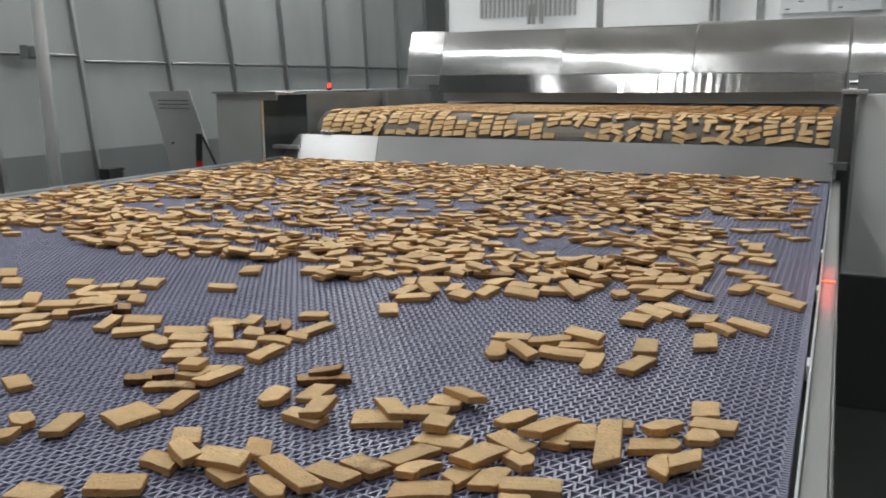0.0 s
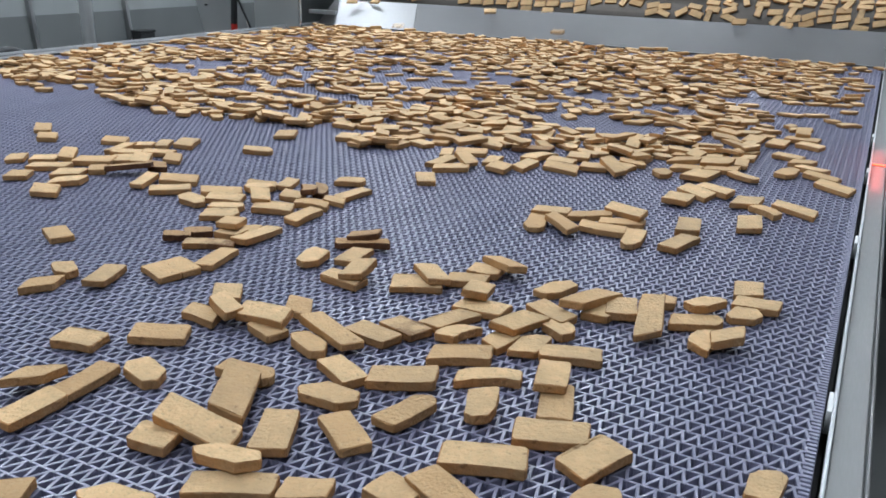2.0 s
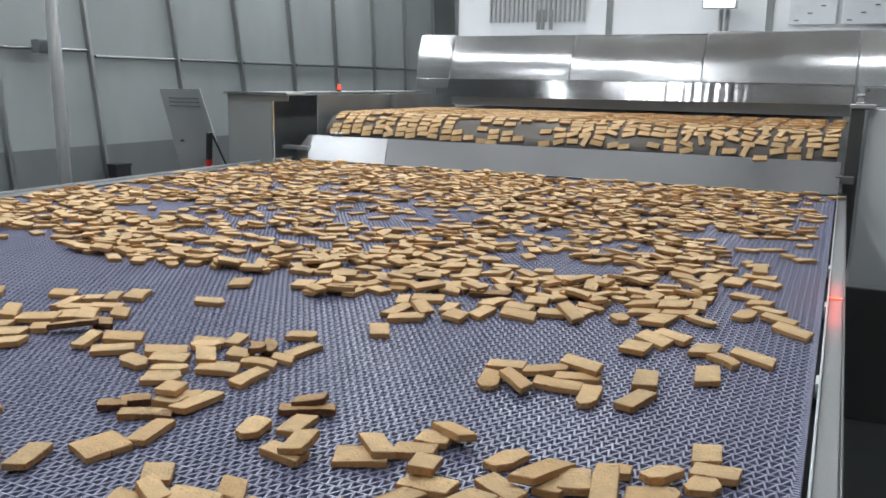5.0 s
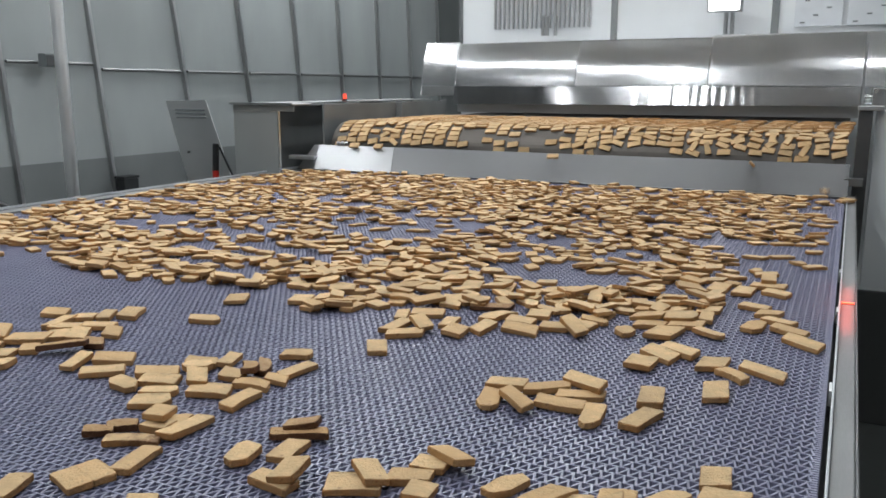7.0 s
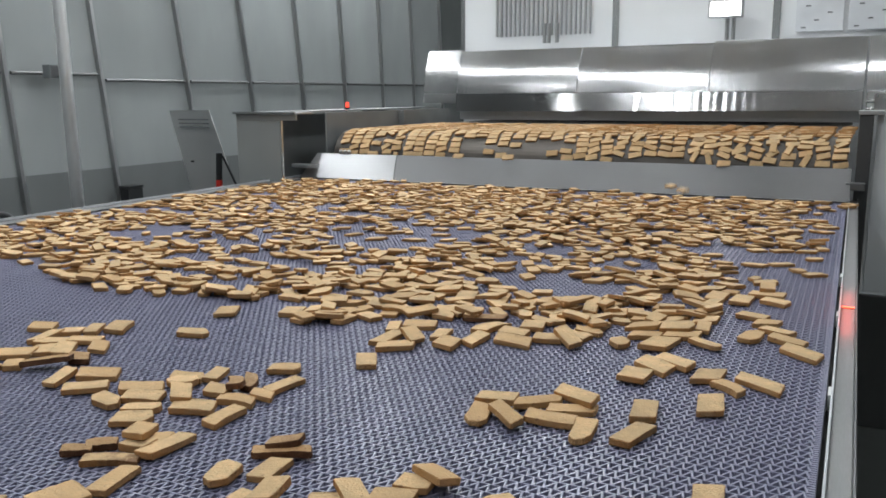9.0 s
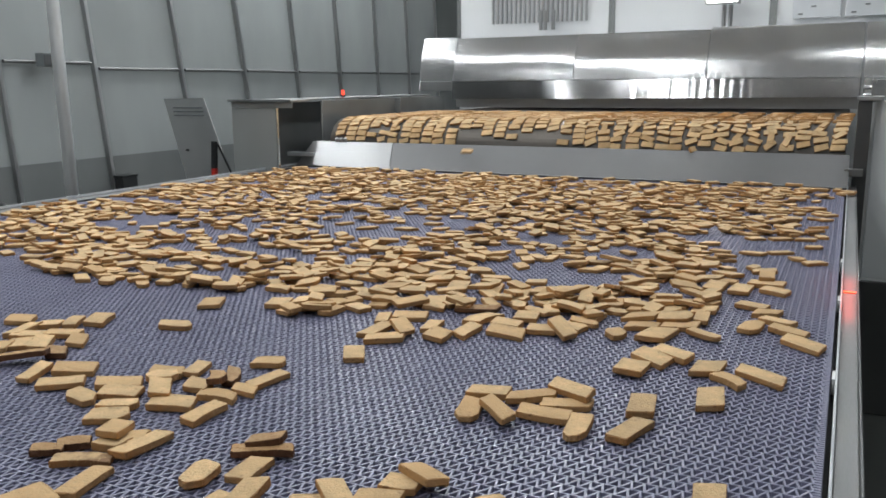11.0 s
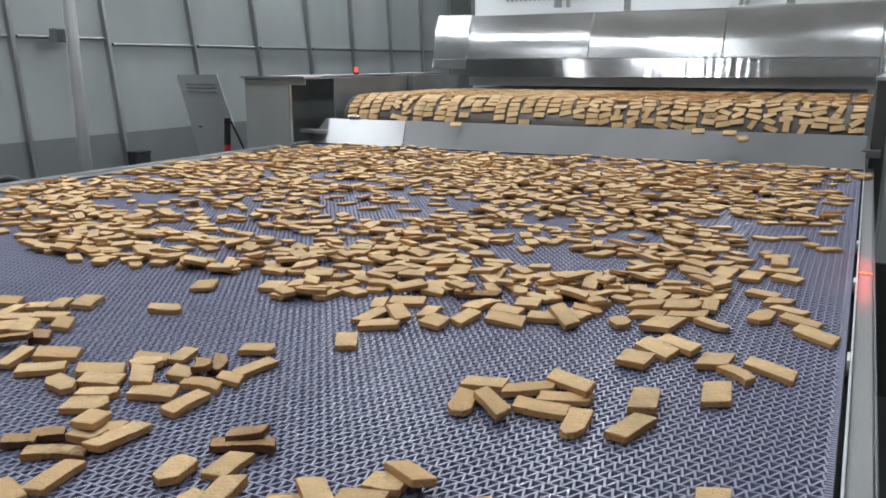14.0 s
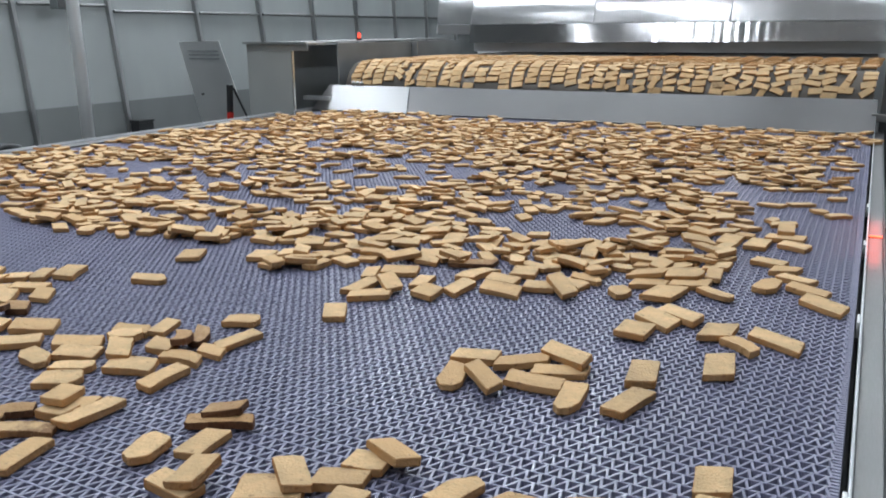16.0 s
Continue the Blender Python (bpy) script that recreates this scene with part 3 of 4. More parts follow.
def rusk_geometry(kind, seed, long=LONG, wide=WIDE, skew=0.0, thick=THICK):
    """Corners, faces and which faces are crust, for one rusk, in metres with its base at z = 0."""
    r = random.Random(seed)
    pts = [(x + skew * y + r.uniform(-1, 1) * 0.0025, y + r.uniform(-1, 1) * 0.0025) for x, y in rusk_outline(kind, long / 2, wide / 2)]
    line = []
    for i, p in enumerate(pts):
        q, o = pts[(i + 1) % len(pts)], pts[i - 1]
        for to, f in ((o, min(0.3, 0.0045 / math.hypot(o[0] - p[0], o[1] - p[1]))), (q, min(0.3, 0.0045 / math.hypot(q[0] - p[0], q[1] - p[1]))), (q, 0.36), (q, 0.68)):
            line.append(((p[0] + (to[0] - p[0]) * f) * S + r.uniform(-1, 1) * 0.0005, (p[1] + (to[1] - p[1]) * f) * S + r.uniform(-1, 1) * 0.0005))
    n, h = len(line), thick * S * r.uniform(0.9, 1.12)
    bow, lean = r.uniform(-0.0014, 0.0014), r.uniform(-0.06, 0.06)
    half = long * S / 2
    verts = []
    for scale, z in ((0.965, 0.0), (1.0, 0.14 * h), (1.0, 0.88 * h), (0.972, h)):
        for x, y in line:
            lift = bow * (x / half) ** 2 + (lean * x * 0.3 + r.uniform(-1, 1) * 0.0004 if z else 0)
            verts.append((x * scale + r.uniform(-1, 1) * 0.0003, y * scale + r.uniform(-1, 1) * 0.0003, z + lift + abs(bow)))
    faces, side = [], []
    for k in range(3):
        for i in range(n):
            j = (i + 1) % n
            faces.append((k * n + i, k * n + j, (k + 1) * n + j, (k + 1) * n + i))
            side.append(1)
    faces.append(tuple(range(3 * n, 4 * n)))
    side.append(0)
    faces.append(tuple(range(n - 1, -1, -1)))
    side.append(0)
    return verts, faces, side


def rusk_mesh(geometry, skins):
    v, f, s = geometry
    me = bpy.data.meshes.new("rusk")
    me.from_pydata(v, [], f)
    for m in skins:
        me.materials.append(m)
    for p, i in zip(me.polygons, s):
        p.material_index = i
    return me


# a store of slices of every kind for the thickly strewn stretch and the oven band
KINDS = (0, 0, 0, 1, 1, 7, 7, 2, 3, 4, 5, 6)
size_of = random.Random(11)
SHAPES = [rusk_geometry(KINDS[k % 12], 100 + k, LONG * size_of.uniform(0.84, 1.16), WIDE * size_of.uniform(0.84, 1.08), size_of.choice((0, 0, 0.3, -0.3, 0.5))) for k in range(48)]
SHAPE_MESHES = [rusk_mesh(g, (crumb, crust)) for g in SHAPES]
BAND_SHAPES = [rusk_geometry(k % 4 and 0 or 7, 300 + k, 0.138 * size_of.uniform(0.93, 1.05), 0.062 * size_of.uniform(0.93, 1.05), 0.0, 0.021) for k in range(12)]
BAND_MESHES = [rusk_mesh(g, (crumb, crust)) for g in BAND_SHAPES]
RUSK_LABELS = ["golden rectangular rusk with browned edges", "slanted golden rusk slice", "pointed end slice of golden rusk", "short square golden rusk", "short rounded golden rusk end", "bent golden rusk slice", "uneven golden rusk end piece", "broad golden rusk slice"]
belt_riders, band_riders, riding_stuff = [], [], []


def rusk(kind, mesh, m, label_tail, group):
    ob = new("rusk", mesh)
    ob.matrix_basis = m
    words = RUSK_LABELS[kind % 10].replace("golden", "scorched dark brown") if kind >= 10 else RUSK_LABELS[kind]
    return tagged(ob, words + label_tail, "rusk", group)


def joined_rusks(name, label, places):
    verts, faces, side = [], [], []
    for (v, f, s), m in places:
        k = len(verts)
        verts += [tuple(m @ Vector(p)) for p in v]
        faces += [tuple(k + i for i in q) for q in f]
        side += s
    me = bpy.data.meshes.new(name)
    me.from_pydata(verts, [], faces)
    me.materials.append(crumb_many)
    me.materials.append(crust_many)
    me.polygons.foreach_set("material_index", side)
    return tagged(new(name, me), label, "rusks", kind="stuff")


class Heap:
    """Remembers what lies on the belt, so that later pieces rest on earlier ones."""

    def __init__(self):
        self.cells = {}

    def level(self, x, y, turn):
        best = 0
        for i in (-1, 0, 1):
            for j in (-1, 0, 1):
                for px, py, pt, lev in self.cells.get((int(x // 0.17) + i, int(y // 0.17) + j), ()):
                    dx, dy = px - x, py - y
                    c, s = math.cos(turn), math.sin(turn)
                    if abs(dx * c + dy * s) < 0.094 and abs(-dx * s + dy * c) < 0.056:
                        best = max(best, lev + 1)
        return best

    def add(self, x, y, turn, lev):
        self.cells.setdefault((int(x // 0.17), int(y // 0.17)), []).append((x, y, turn, lev))


heap = Heap()
rng = random.Random(7)
placed = []


def lay(x, y, turn, level):
    """The pose of one rusk on the belt; x and y in eye heights at the start, turn in degrees."""
    heap.add(x, y, radians(turn), level)
    tilt, lean = (rng.uniform(-10, 10), rng.uniform(-8, 8)) if level else (rng.gauss(0, 1.2), rng.gauss(0, 1.0))
    lift = level * THICK * 0.72 + 0.5 * WIDE * abs(math.sin(radians(tilt))) * 0.7 + 0.5 * LONG * abs(math.sin(radians(lean))) * 0.6
    p = at(x, y, lift)
    return pose(p.x, p.y, p.z, tilt, lean, turn)


def strew(*pieces):
    """Pieces that lie apart: kind, across, along, turn, level in the heap, length, width, skew."""
    for kind, x, y, turn, level, long, wide, skew in pieces:
        skins = (toasted, scorched) if kind >= 10 else (crumb, crust)
        mesh = rusk_mesh(rusk_geometry(kind % 10, 1000 + len(belt_riders), long, wide, skew), skins)
        belt_riders.append(rusk(kind, mesh, lay(x, y, turn, level), " on the blue belt", "rusks on the belt"))


# the near stretch of the belt
strew((0, -1.20, 0.77, 36, 0, 0.088, 0.060, 0.1), (6, -1.02, 0.85, 6, 0, 0.148, 0.060, 0.4), (0, -1.39, 0.97, 88, 0, 0.133, 0.067, 0.1), (0, -0.88, 0.97, 27, 0, 0.155, 0.060, 0.1), (6, -0.92, 1.01, 8, 1, 0.136, 0.060, 0.3), (0, -1.10, 1.01, 8, 0, 0.088, 0.065, -0.1), (0, -0.76, 1.02, 29, 0, 0.088, 0.060, 0.2), (0, -1.47, 1.04, 30, 1, 0.093, 0.070, 0.4), (0, -1.05, 1.07, 1, 1, 0.185, 0.075, -0.3), (0, -0.63, 1.09, -17, 0, 0.088, 0.071, -0.1))
strew((0, -1.39, 1.10, -87, 0, 0.146, 0.060, -0.0), (0, -0.55, 1.12, -30, 1, 0.131, 0.063, 0.2), (0, -0.92, 1.14, -65, 0, 0.140, 0.071, -0.0), (6, -1.31, 1.19, -13, 0, 0.119, 0.072, -0.1), (0, -1.07, 1.20, -62, 1, 0.185, 0.078, 0.5), (0, -0.81, 1.21, -37, 0, 0.134, 0.065, -0.0), (0, -1.56, 1.23, 14, 0, 0.110, 0.074, 0.0), (6, -0.32, 1.25, 18, 0, 0.088, 0.060, 0.5), (0, -0.54, 1.26, 20, 0, 0.161, 0.080, 0.0), (2, -1.12, 1.30, 6, 0, 0.134, 0.060, 0.0))
strew((6, -0.91, 1.31, 1, 0, 0.137, 0.074, 0.3), (2, -0.74, 1.33, 73, 0, 0.136, 0.060, -0.2), (0, -1.42, 1.34, 28, 0, 0.134, 0.078, -0.1), (1, -0.36, 1.36, 66, 0, 0.145, 0.081, -0.0), (0, -0.46, 1.40, 21, 0, 0.147, 0.081, 0.1), (0, -1.92, 1.41, 52, 0, 0.088, 0.060, 0.5), (0, -0.95, 1.41, -27, 0, 0.127, 0.064, -0.0), (4, -0.07, 1.43, 85, 0, 0.108, 0.060, -0.3), (4, -0.62, 1.43, -69, 0, 0.114, 0.064, -0.3), (0, -0.82, 1.45, 25, 0, 0.151, 0.076, 0.1))
strew((0, -1.42, 1.48, -5, 0, 0.113, 0.060, -0.4), (6, -1.09, 1.48, -21, 0, 0.136, 0.060, -0.2), (0, -1.22, 1.49, -20, 0, 0.098, 0.060, 0.0), (6, -1.95, 1.51, -28, 0, 0.119, 0.061, 0.3), (0, -0.49, 1.51, -73, 0, 0.146, 0.072, -0.1), (0, -1.37, 1.51, -27, 1, 0.119, 0.060, -0.5), (0, -1.82, 1.53, -67, 0, 0.139, 0.064, -0.1), (0, -1.26, 1.53, 2, 1, 0.146, 0.069, -0.2), (0, -1.07, 1.54, -22, 1, 0.185, 0.060, 0.2), (5, -0.66, 1.55, 30, 0, 0.148, 0.060, 0.3))
strew((0, -0.53, 1.59, -74, 1, 0.144, 0.070, -0.3), (0, -0.99, 1.60, -10, 0, 0.129, 0.065, 0.2), (0, -0.76, 1.61, 28, 0, 0.144, 0.070, 0.2), (0, -1.46, 1.62, -54, 0, 0.091, 0.075, 0.1), (0, -1.72, 1.64, -20, 0, 0.124, 0.064, 0.0), (0, -1.24, 1.64, -60, 0, 0.102, 0.068, 0.5), (0, -0.94, 1.67, -16, 0, 0.116, 0.065, 0.2), (0, -1.70, 1.70, -19, 0, 0.125, 0.065, 0.0), (5, -0.82, 1.71, 68, 0, 0.095, 0.062, -0.5), (0, -2.23, 1.71, -28, 0, 0.127, 0.073, 0.1))
strew((0, -0.71, 1.73, 77, 0, 0.096, 0.060, 0.3), (2, -0.64, 1.74, 88, 0, 0.108, 0.070, -0.5), (0, -0.54, 1.74, 18, 0, 0.148, 0.064, 0.0), (0, -0.87, 1.77, 66, 0, 0.143, 0.060, -0.4), (0, -1.66, 1.80, -79, 0, 0.152, 0.060, -0.2), (0, -0.70, 1.81, 73, 1, 0.137, 0.061, -0.5), (4, -0.61, 1.86, -32, 0, 0.088, 0.068, -0.3), (0, -1.25, 1.86, -7, 0, 0.134, 0.064, -0.1), (0, -0.83, 1.88, 4, 0, 0.131, 0.074, 0.2), (0, -1.22, 1.89, -83, 1, 0.105, 0.070, -0.2))
strew((15, -1.90, 1.89, 31, 0, 0.088, 0.060, -0.2), (5, -1.77, 1.89, 28, 0, 0.158, 0.060, -0.1), (0, -0.87, 1.93, -78, 1, 0.100, 0.068, -0.2), (0, -1.06, 1.94, 26, 0, 0.143, 0.100, 0.0), (0, -0.66, 1.94, -29, 0, 0.139, 0.067, -0.1), (15, -1.87, 1.95, 37, 0, 0.088, 0.066, -0.1), (6, -1.42, 1.95, -75, 0, 0.132, 0.075, -0.0), (5, -0.28, 1.98, 73, 0, 0.109, 0.079, 0.1), (0, -1.77, 1.99, 10, 0, 0.088, 0.060, 0.1), (0, -1.04, 1.99, -44, 1, 0.141, 0.067, 0.2))
strew((0, -0.23, 1.99, 38, 1, 0.088, 0.060, 0.5), (0, -0.42, 2.00, -78, 1, 0.185, 0.067, -0.5), (0, -2.67, 2.01, -46, 0, 0.122, 0.100, 0.4), (0, -0.55, 2.01, 76, 0, 0.088, 0.060, -0.5), (0, -1.69, 2.02, 87, 0, 0.172, 0.060, -0.2), (7, -1.33, 2.03, -83, 0, 0.131, 0.070, -0.2), (0, -1.74, 2.04, -70, 0, 0.088, 0.060, -0.1), (0, -0.95, 2.04, 23, 0, 0.117, 0.070, 0.2), (0, -1.81, 2.04, -65, 1, 0.117, 0.079, 0.4), (0, -0.59, 2.04, 73, 1, 0.185, 0.060, -0.5))
strew((0, -0.51, 2.06, -74, 0, 0.117, 0.082, -0.0), (2, -0.32, 2.08, 25, 0, 0.138, 0.066, 0.4), (6, -0.71, 2.10, 75, 0, 0.139, 0.068, -0.5), (0, -2.94, 2.10, -55, 0, 0.094, 0.081, -0.1), (0, -0.93, 2.12, 16, 0, 0.093, 0.081, 0.2), (15, -1.36, 2.13, 21, 0, 0.176, 0.060, -0.2), (2, -1.94, 2.13, 24, 0, 0.129, 0.092, -0.0), (0, -2.71, 2.14, 46, 0, 0.121, 0.074, 0.4), (0, -0.44, 2.16, 29, 0, 0.100, 0.061, 0.4), (10, -1.37, 2.16, 24, 1, 0.102, 0.060, 0.1))
strew((0, -0.89, 2.16, -31, 1, 0.129, 0.067, 0.2), (6, -0.32, 2.17, 65, 1, 0.134, 0.066, -0.3), (6, -0.22, 2.19, 14, 0, 0.091, 0.075, 0.3), (6, -2.14, 2.21, -11, 0, 0.151, 0.072, -0.4), (2, -1.98, 2.21, 29, 0, 0.122, 0.060, 0.2), (0, -2.81, 2.23, 40, 0, 0.112, 0.098, 0.2), (0, -2.96, 2.26, 37, 0, 0.162, 0.079, 0.2), (0, -2.31, 2.27, 31, 0, 0.155, 0.088, -0.2), (0, -1.69, 2.27, 89, 0, 0.155, 0.063, 0.1), (0, -0.20, 2.27, 7, 0, 0.117, 0.077, 0.2))
strew((0, -3.19, 2.28, -51, 0, 0.101, 0.076, -0.1), (0, -2.06, 2.29, 20, 0, 0.136, 0.079, -0.1), (0, -1.84, 2.29, 16, 0, 0.148, 0.092, -0.2), (0, -2.47, 2.30, -70, 0, 0.160, 0.060, 0.2), (0, -3.08, 2.33, 42, 0, 0.105, 0.096, 0.1), (0, -2.76, 2.33, -47, 0, 0.093, 0.067, 0.2), (7, -1.94, 2.34, -50, 1, 0.117, 0.070, 0.3), (0, -2.13, 2.35, 24, 0, 0.158, 0.085, -0.3), (15, -2.63, 2.38, 35, 1, 0.178, 0.082, 0.1), (7, -0.24, 2.38, -83, 0, 0.120, 0.078, -0.3))
strew((0, -2.38, 2.39, 27, 0, 0.150, 0.100, -0.2), (5, -1.75, 2.40, 6, 0, 0.135, 0.070, -0.3), (0, -3.02, 2.40, -46, 1, 0.178, 0.061, 0.5), (0, -2.88, 2.42, 35, 0, 0.153, 0.100, 0.1), (0, -1.87, 2.44, -3, 0, 0.098, 0.077, -0.4), (6, -2.04, 2.46, 24, 0, 0.116, 0.100, -0.1), (0, -1.71, 2.48, 3, 0, 0.090, 0.070, -0.4), (15, -1.82, 2.48, -57, 1, 0.107, 0.065, 0.5), (10, -2.60, 2.49, -43, 0, 0.103, 0.074, 0.5), (0, -2.06, 2.50, 18, 0, 0.117, 0.072, -0.2))
strew((0, -2.82, 2.51, -61, 0, 0.120, 0.098, -0.3), (0, -2.74, 2.54, -53, 0, 0.145, 0.080, 0.5), (15, -1.82, 2.55, -61, 0, 0.141, 0.060, 0.5), (0, -1.99, 2.57, -72, 0, 0.132, 0.060, 0.1), (0, -2.88, 2.59, 27, 0, 0.133, 0.081, -0.1), (0, -1.70, 2.59, 80, 0, 0.160, 0.060, 0.2), (0, -3.43, 2.62, -42, 0, 0.129, 0.087, 0.4), (0, -2.65, 2.63, -53, 0, 0.131, 0.073, 0.5), (0, -2.96, 2.63, -73, 0, 0.160, 0.060, -0.4), (4, -0.64, 2.64, -83, 0, 0.172, 0.064, -0.2))
strew((4, -0.98, 2.64, -78, 0, 0.179, 0.069, 0.3), (0, -0.89, 2.64, -43, 1, 0.179, 0.064, -0.5), (0, -2.78, 2.67, 24, 0, 0.146, 0.082, 0.0), (1, -0.50, 2.68, 75, 0, 0.185, 0.060, -0.4), (0, -0.76, 2.69, 2, 0, 0.165, 0.079, -0.1), (0, -3.60, 2.73, -41, 0, 0.185, 0.075, 0.5), (2, -1.80, 2.73, 21, 0, 0.119, 0.085, -0.0), (0, -3.12, 2.74, 15, 0, 0.124, 0.100, -0.4), (0, -2.94, 2.74, 35, 0, 0.092, 0.079, 0.1), (0, -0.72, 2.79, 23, 0, 0.159, 0.076, 0.3))
strew((0, -0.98, 2.79, 18, 0, 0.133, 0.085, 0.2), (0, -0.84, 2.81, 37, 0, 0.160, 0.072, 0.5), (0, -2.88, 2.81, -55, 0, 0.163, 0.060, 0.2), (0, -0.73, 2.87, -29, 1, 0.178, 0.065, -0.4), (0, -0.51, 2.88, -82, 0, 0.169, 0.082, -0.3), (0, -2.81, 2.88, -61, 0, 0.163, 0.095, 0.3), (7, -1.58, 2.94, -59, 0, 0.146, 0.080, 0.1), (2, -2.45, 2.95, 17, 0, 0.145, 0.084, -0.3), (7, -0.33, 3.02, -83, 0, 0.170, 0.086, -0.4), (0, -1.57, 3.15, 30, 0, 0.154, 0.077, 0.2))
strew((0, -0.62, 3.20, 88, 0, 0.137, 0.100, -0.0), (5, -0.30, 3.22, -41, 0, 0.134, 0.072, -0.3), (0, -1.65, 3.23, 87, 0, 0.185, 0.060, -0.5), (0, -1.56, 3.27, -45, 1, 0.139, 0.076, -0.4), (0, -1.40, 3.27, -87, 0, 0.124, 0.100, 0.3), (0, -2.55, 3.28, -63, 0, 0.133, 0.100, 0.0), (0, -0.38, 3.31, 86, 0, 0.140, 0.092, -0.5), (0, -0.21, 3.31, -32, 0, 0.185, 0.088, -0.5), (0, -0.58, 3.35, -35, 0, 0.160, 0.100, -0.4), (0, -1.32, 3.38, 85, 0, 0.165, 0.074, 0.5))
strew((0, -1.48, 3.38, -83, 0, 0.133, 0.060, -0.3), (0, -1.72, 3.40, -68, 0, 0.145, 0.060, -0.1), (0, -2.27, 3.41, -72, 0, 0.133, 0.100, -0.1), (0, -1.17, 3.42, -6, 0, 0.161, 0.100, -0.3), (0, -0.52, 3.42, -37, 0, 0.180, 0.086, -0.4), (0, -1.63, 3.47, 20, 0, 0.146, 0.100, 0.0), (0, -2.20, 3.49, -72, 0, 0.114, 0.069, -0.4), (0, -1.05, 3.51, 16, 0, 0.123, 0.100, 0.1), (0, -0.97, 3.51, -51, 1, 0.185, 0.073, -0.5), (0, -1.21, 3.53, -14, 0, 0.142, 0.090, -0.3))
strew((5, -1.33, 3.55, 73, 0, 0.175, 0.083, -0.5), (6, -0.77, 3.58, -47, 0, 0.113, 0.087, -0.4), (0, -0.95, 3.62, -40, 0, 0.117, 0.070, -0.5), (5, -1.84, 3.62, 84, 0, 0.151, 0.100, -0.3), (0, -0.62, 3.62, 80, 0, 0.169, 0.100, -0.5), (0, -1.17, 3.65, -78, 0, 0.138, 0.100, -0.1), (0, -1.47, 3.69, -80, 1, 0.111, 0.063, -0.3), (10, -1.41, 3.69, 21, 0, 0.185, 0.070, 0.3), (2, -0.45, 3.70, -30, 0, 0.150, 0.060, 0.0), (0, -1.62, 3.70, -73, 0, 0.185, 0.100, 0.3))
strew((0, -0.70, 3.73, 16, 0, 0.130, 0.089, 0.3), (0, -0.92, 3.74, 85, 0, 0.185, 0.077, -0.3), (0, -0.10, 3.74, -39, 0, 0.184, 0.094, -0.5), (0, -0.56, 3.78, 24, 0, 0.149, 0.076, 0.5), (0, -0.72, 3.81, 20, 1, 0.139, 0.094, 0.5), (2, -0.59, 3.85, 16, 1, 0.140, 0.100, 0.2), (0, -0.16, 3.88, -30, 0, 0.164, 0.075, -0.3), (0, -1.04, 3.89, 20, 0, 0.161, 0.100, 0.3), (6, -0.30, 3.89, 84, 0, 0.185, 0.080, -0.3), (0, -0.50, 3.94, -86, 0, 0.172, 0.060, 0.1))
strew((0, -0.74, 3.98, 24, 0, 0.147, 0.100, 0.5), (0, -1.34, 4.00, -81, 0, 0.147, 0.100, -0.0), (0, -0.21, 4.01, -28, 0, 0.148, 0.060, -0.0), (0, -1.21, 4.01, -88, 0, 0.185, 0.086, 0.5), (0, -1.66, 4.03, -77, 0, 0.156, 0.100, -0.0), (0, -1.02, 4.05, -83, 1, 0.185, 0.066, 0.5), (0, -1.48, 4.06, -79, 0, 0.185, 0.066, 0.5), (0, -0.51, 4.08, 24, 0, 0.112, 0.088, 0.5), (1, -0.63, 4.13, 89, 0, 0.176, 0.100, -0.2), (0, -0.26, 4.13, 13, 0, 0.107, 0.075, 0.5))
strew((0, -0.71, 4.22, 86, 0, 0.115, 0.100, -0.3), (0, -0.33, 4.23, -14, 0, 0.132, 0.079, 0.0), (0, -0.41, 4.53, 86, 0, 0.180, 0.090, -0.2), (0, -0.53, 4.54, 85, 0, 0.185, 0.089, 0.1), (0, -0.26, 4.55, -22, 0, 0.131, 0.089, -0.1), (0, -0.31, 4.68, 10, 0, 0.164, 0.100, 0.3), (0, -0.32, 4.79, -86, 1, 0.185, 0.075, -0.4))

# nearest edge of the thickly strewn stretch, from the left rail to the right
EDGE = [(-6.3, 4.3), (-5.2, 3.7), (-4.38, 3.42), (-3.9, 3.34), (-3.47, 3.38), (-2.93, 3.46), (-2.68, 3.52), (-2.34, 3.66), (-2.0, 3.80), (-1.86, 4.0), (-1.48, 4.12), (-1.2, 4.15), (-0.9, 4.12), (-0.68, 4.36), (-0.46, 4.68), (-0.12, 5.10), (0.0, 5.2)]


def edge_at(x):
    for (a, p), (b, q) in zip(EDGE, EDGE[1:]):
        if a <= x <= b:
            return p + (q - p) * (x - a) / (b - a)
    return 5.2


# barer patches: across, along, half width, half length
BARE = [(-4.43, 3.65, 0.35, 0.16), (-3.40, 4.30, 0.50, 0.22), (-2.94, 5.30, 0.55, 0.30), (-1.48, 4.55, 0.35, 0.20), (-0.60, 4.15, 0.25, 0.12), (-0.62, 5.75, 0.40, 0.30), (-1.40, 3.50, 0.16, 0.08), (-4.30, 4.70, 0.35, 0.25), (-3.0, 3.75, 0.35, 0.12), (-2.1, 3.9, 0.2, 0.10),
        (-2.85, 5.07, 0.34, 0.28), (-2.57, 5.57, 0.30, 0.31), (-3.38, 5.73, 0.20, 0.24), (-1.66, 5.38, 0.18, 0.16), (-1.27, 4.52, 0.30, 0.21), (-1.15, 5.16, 0.16, 0.28),
        (-1.50, 3.93, 0.20, 0.12), (-3.67, 6.81, 0.22, 0.2), (-4.24, 6.6, 0.2, 0.26), (-2.05, 5.03, 0.14, 0.13)]


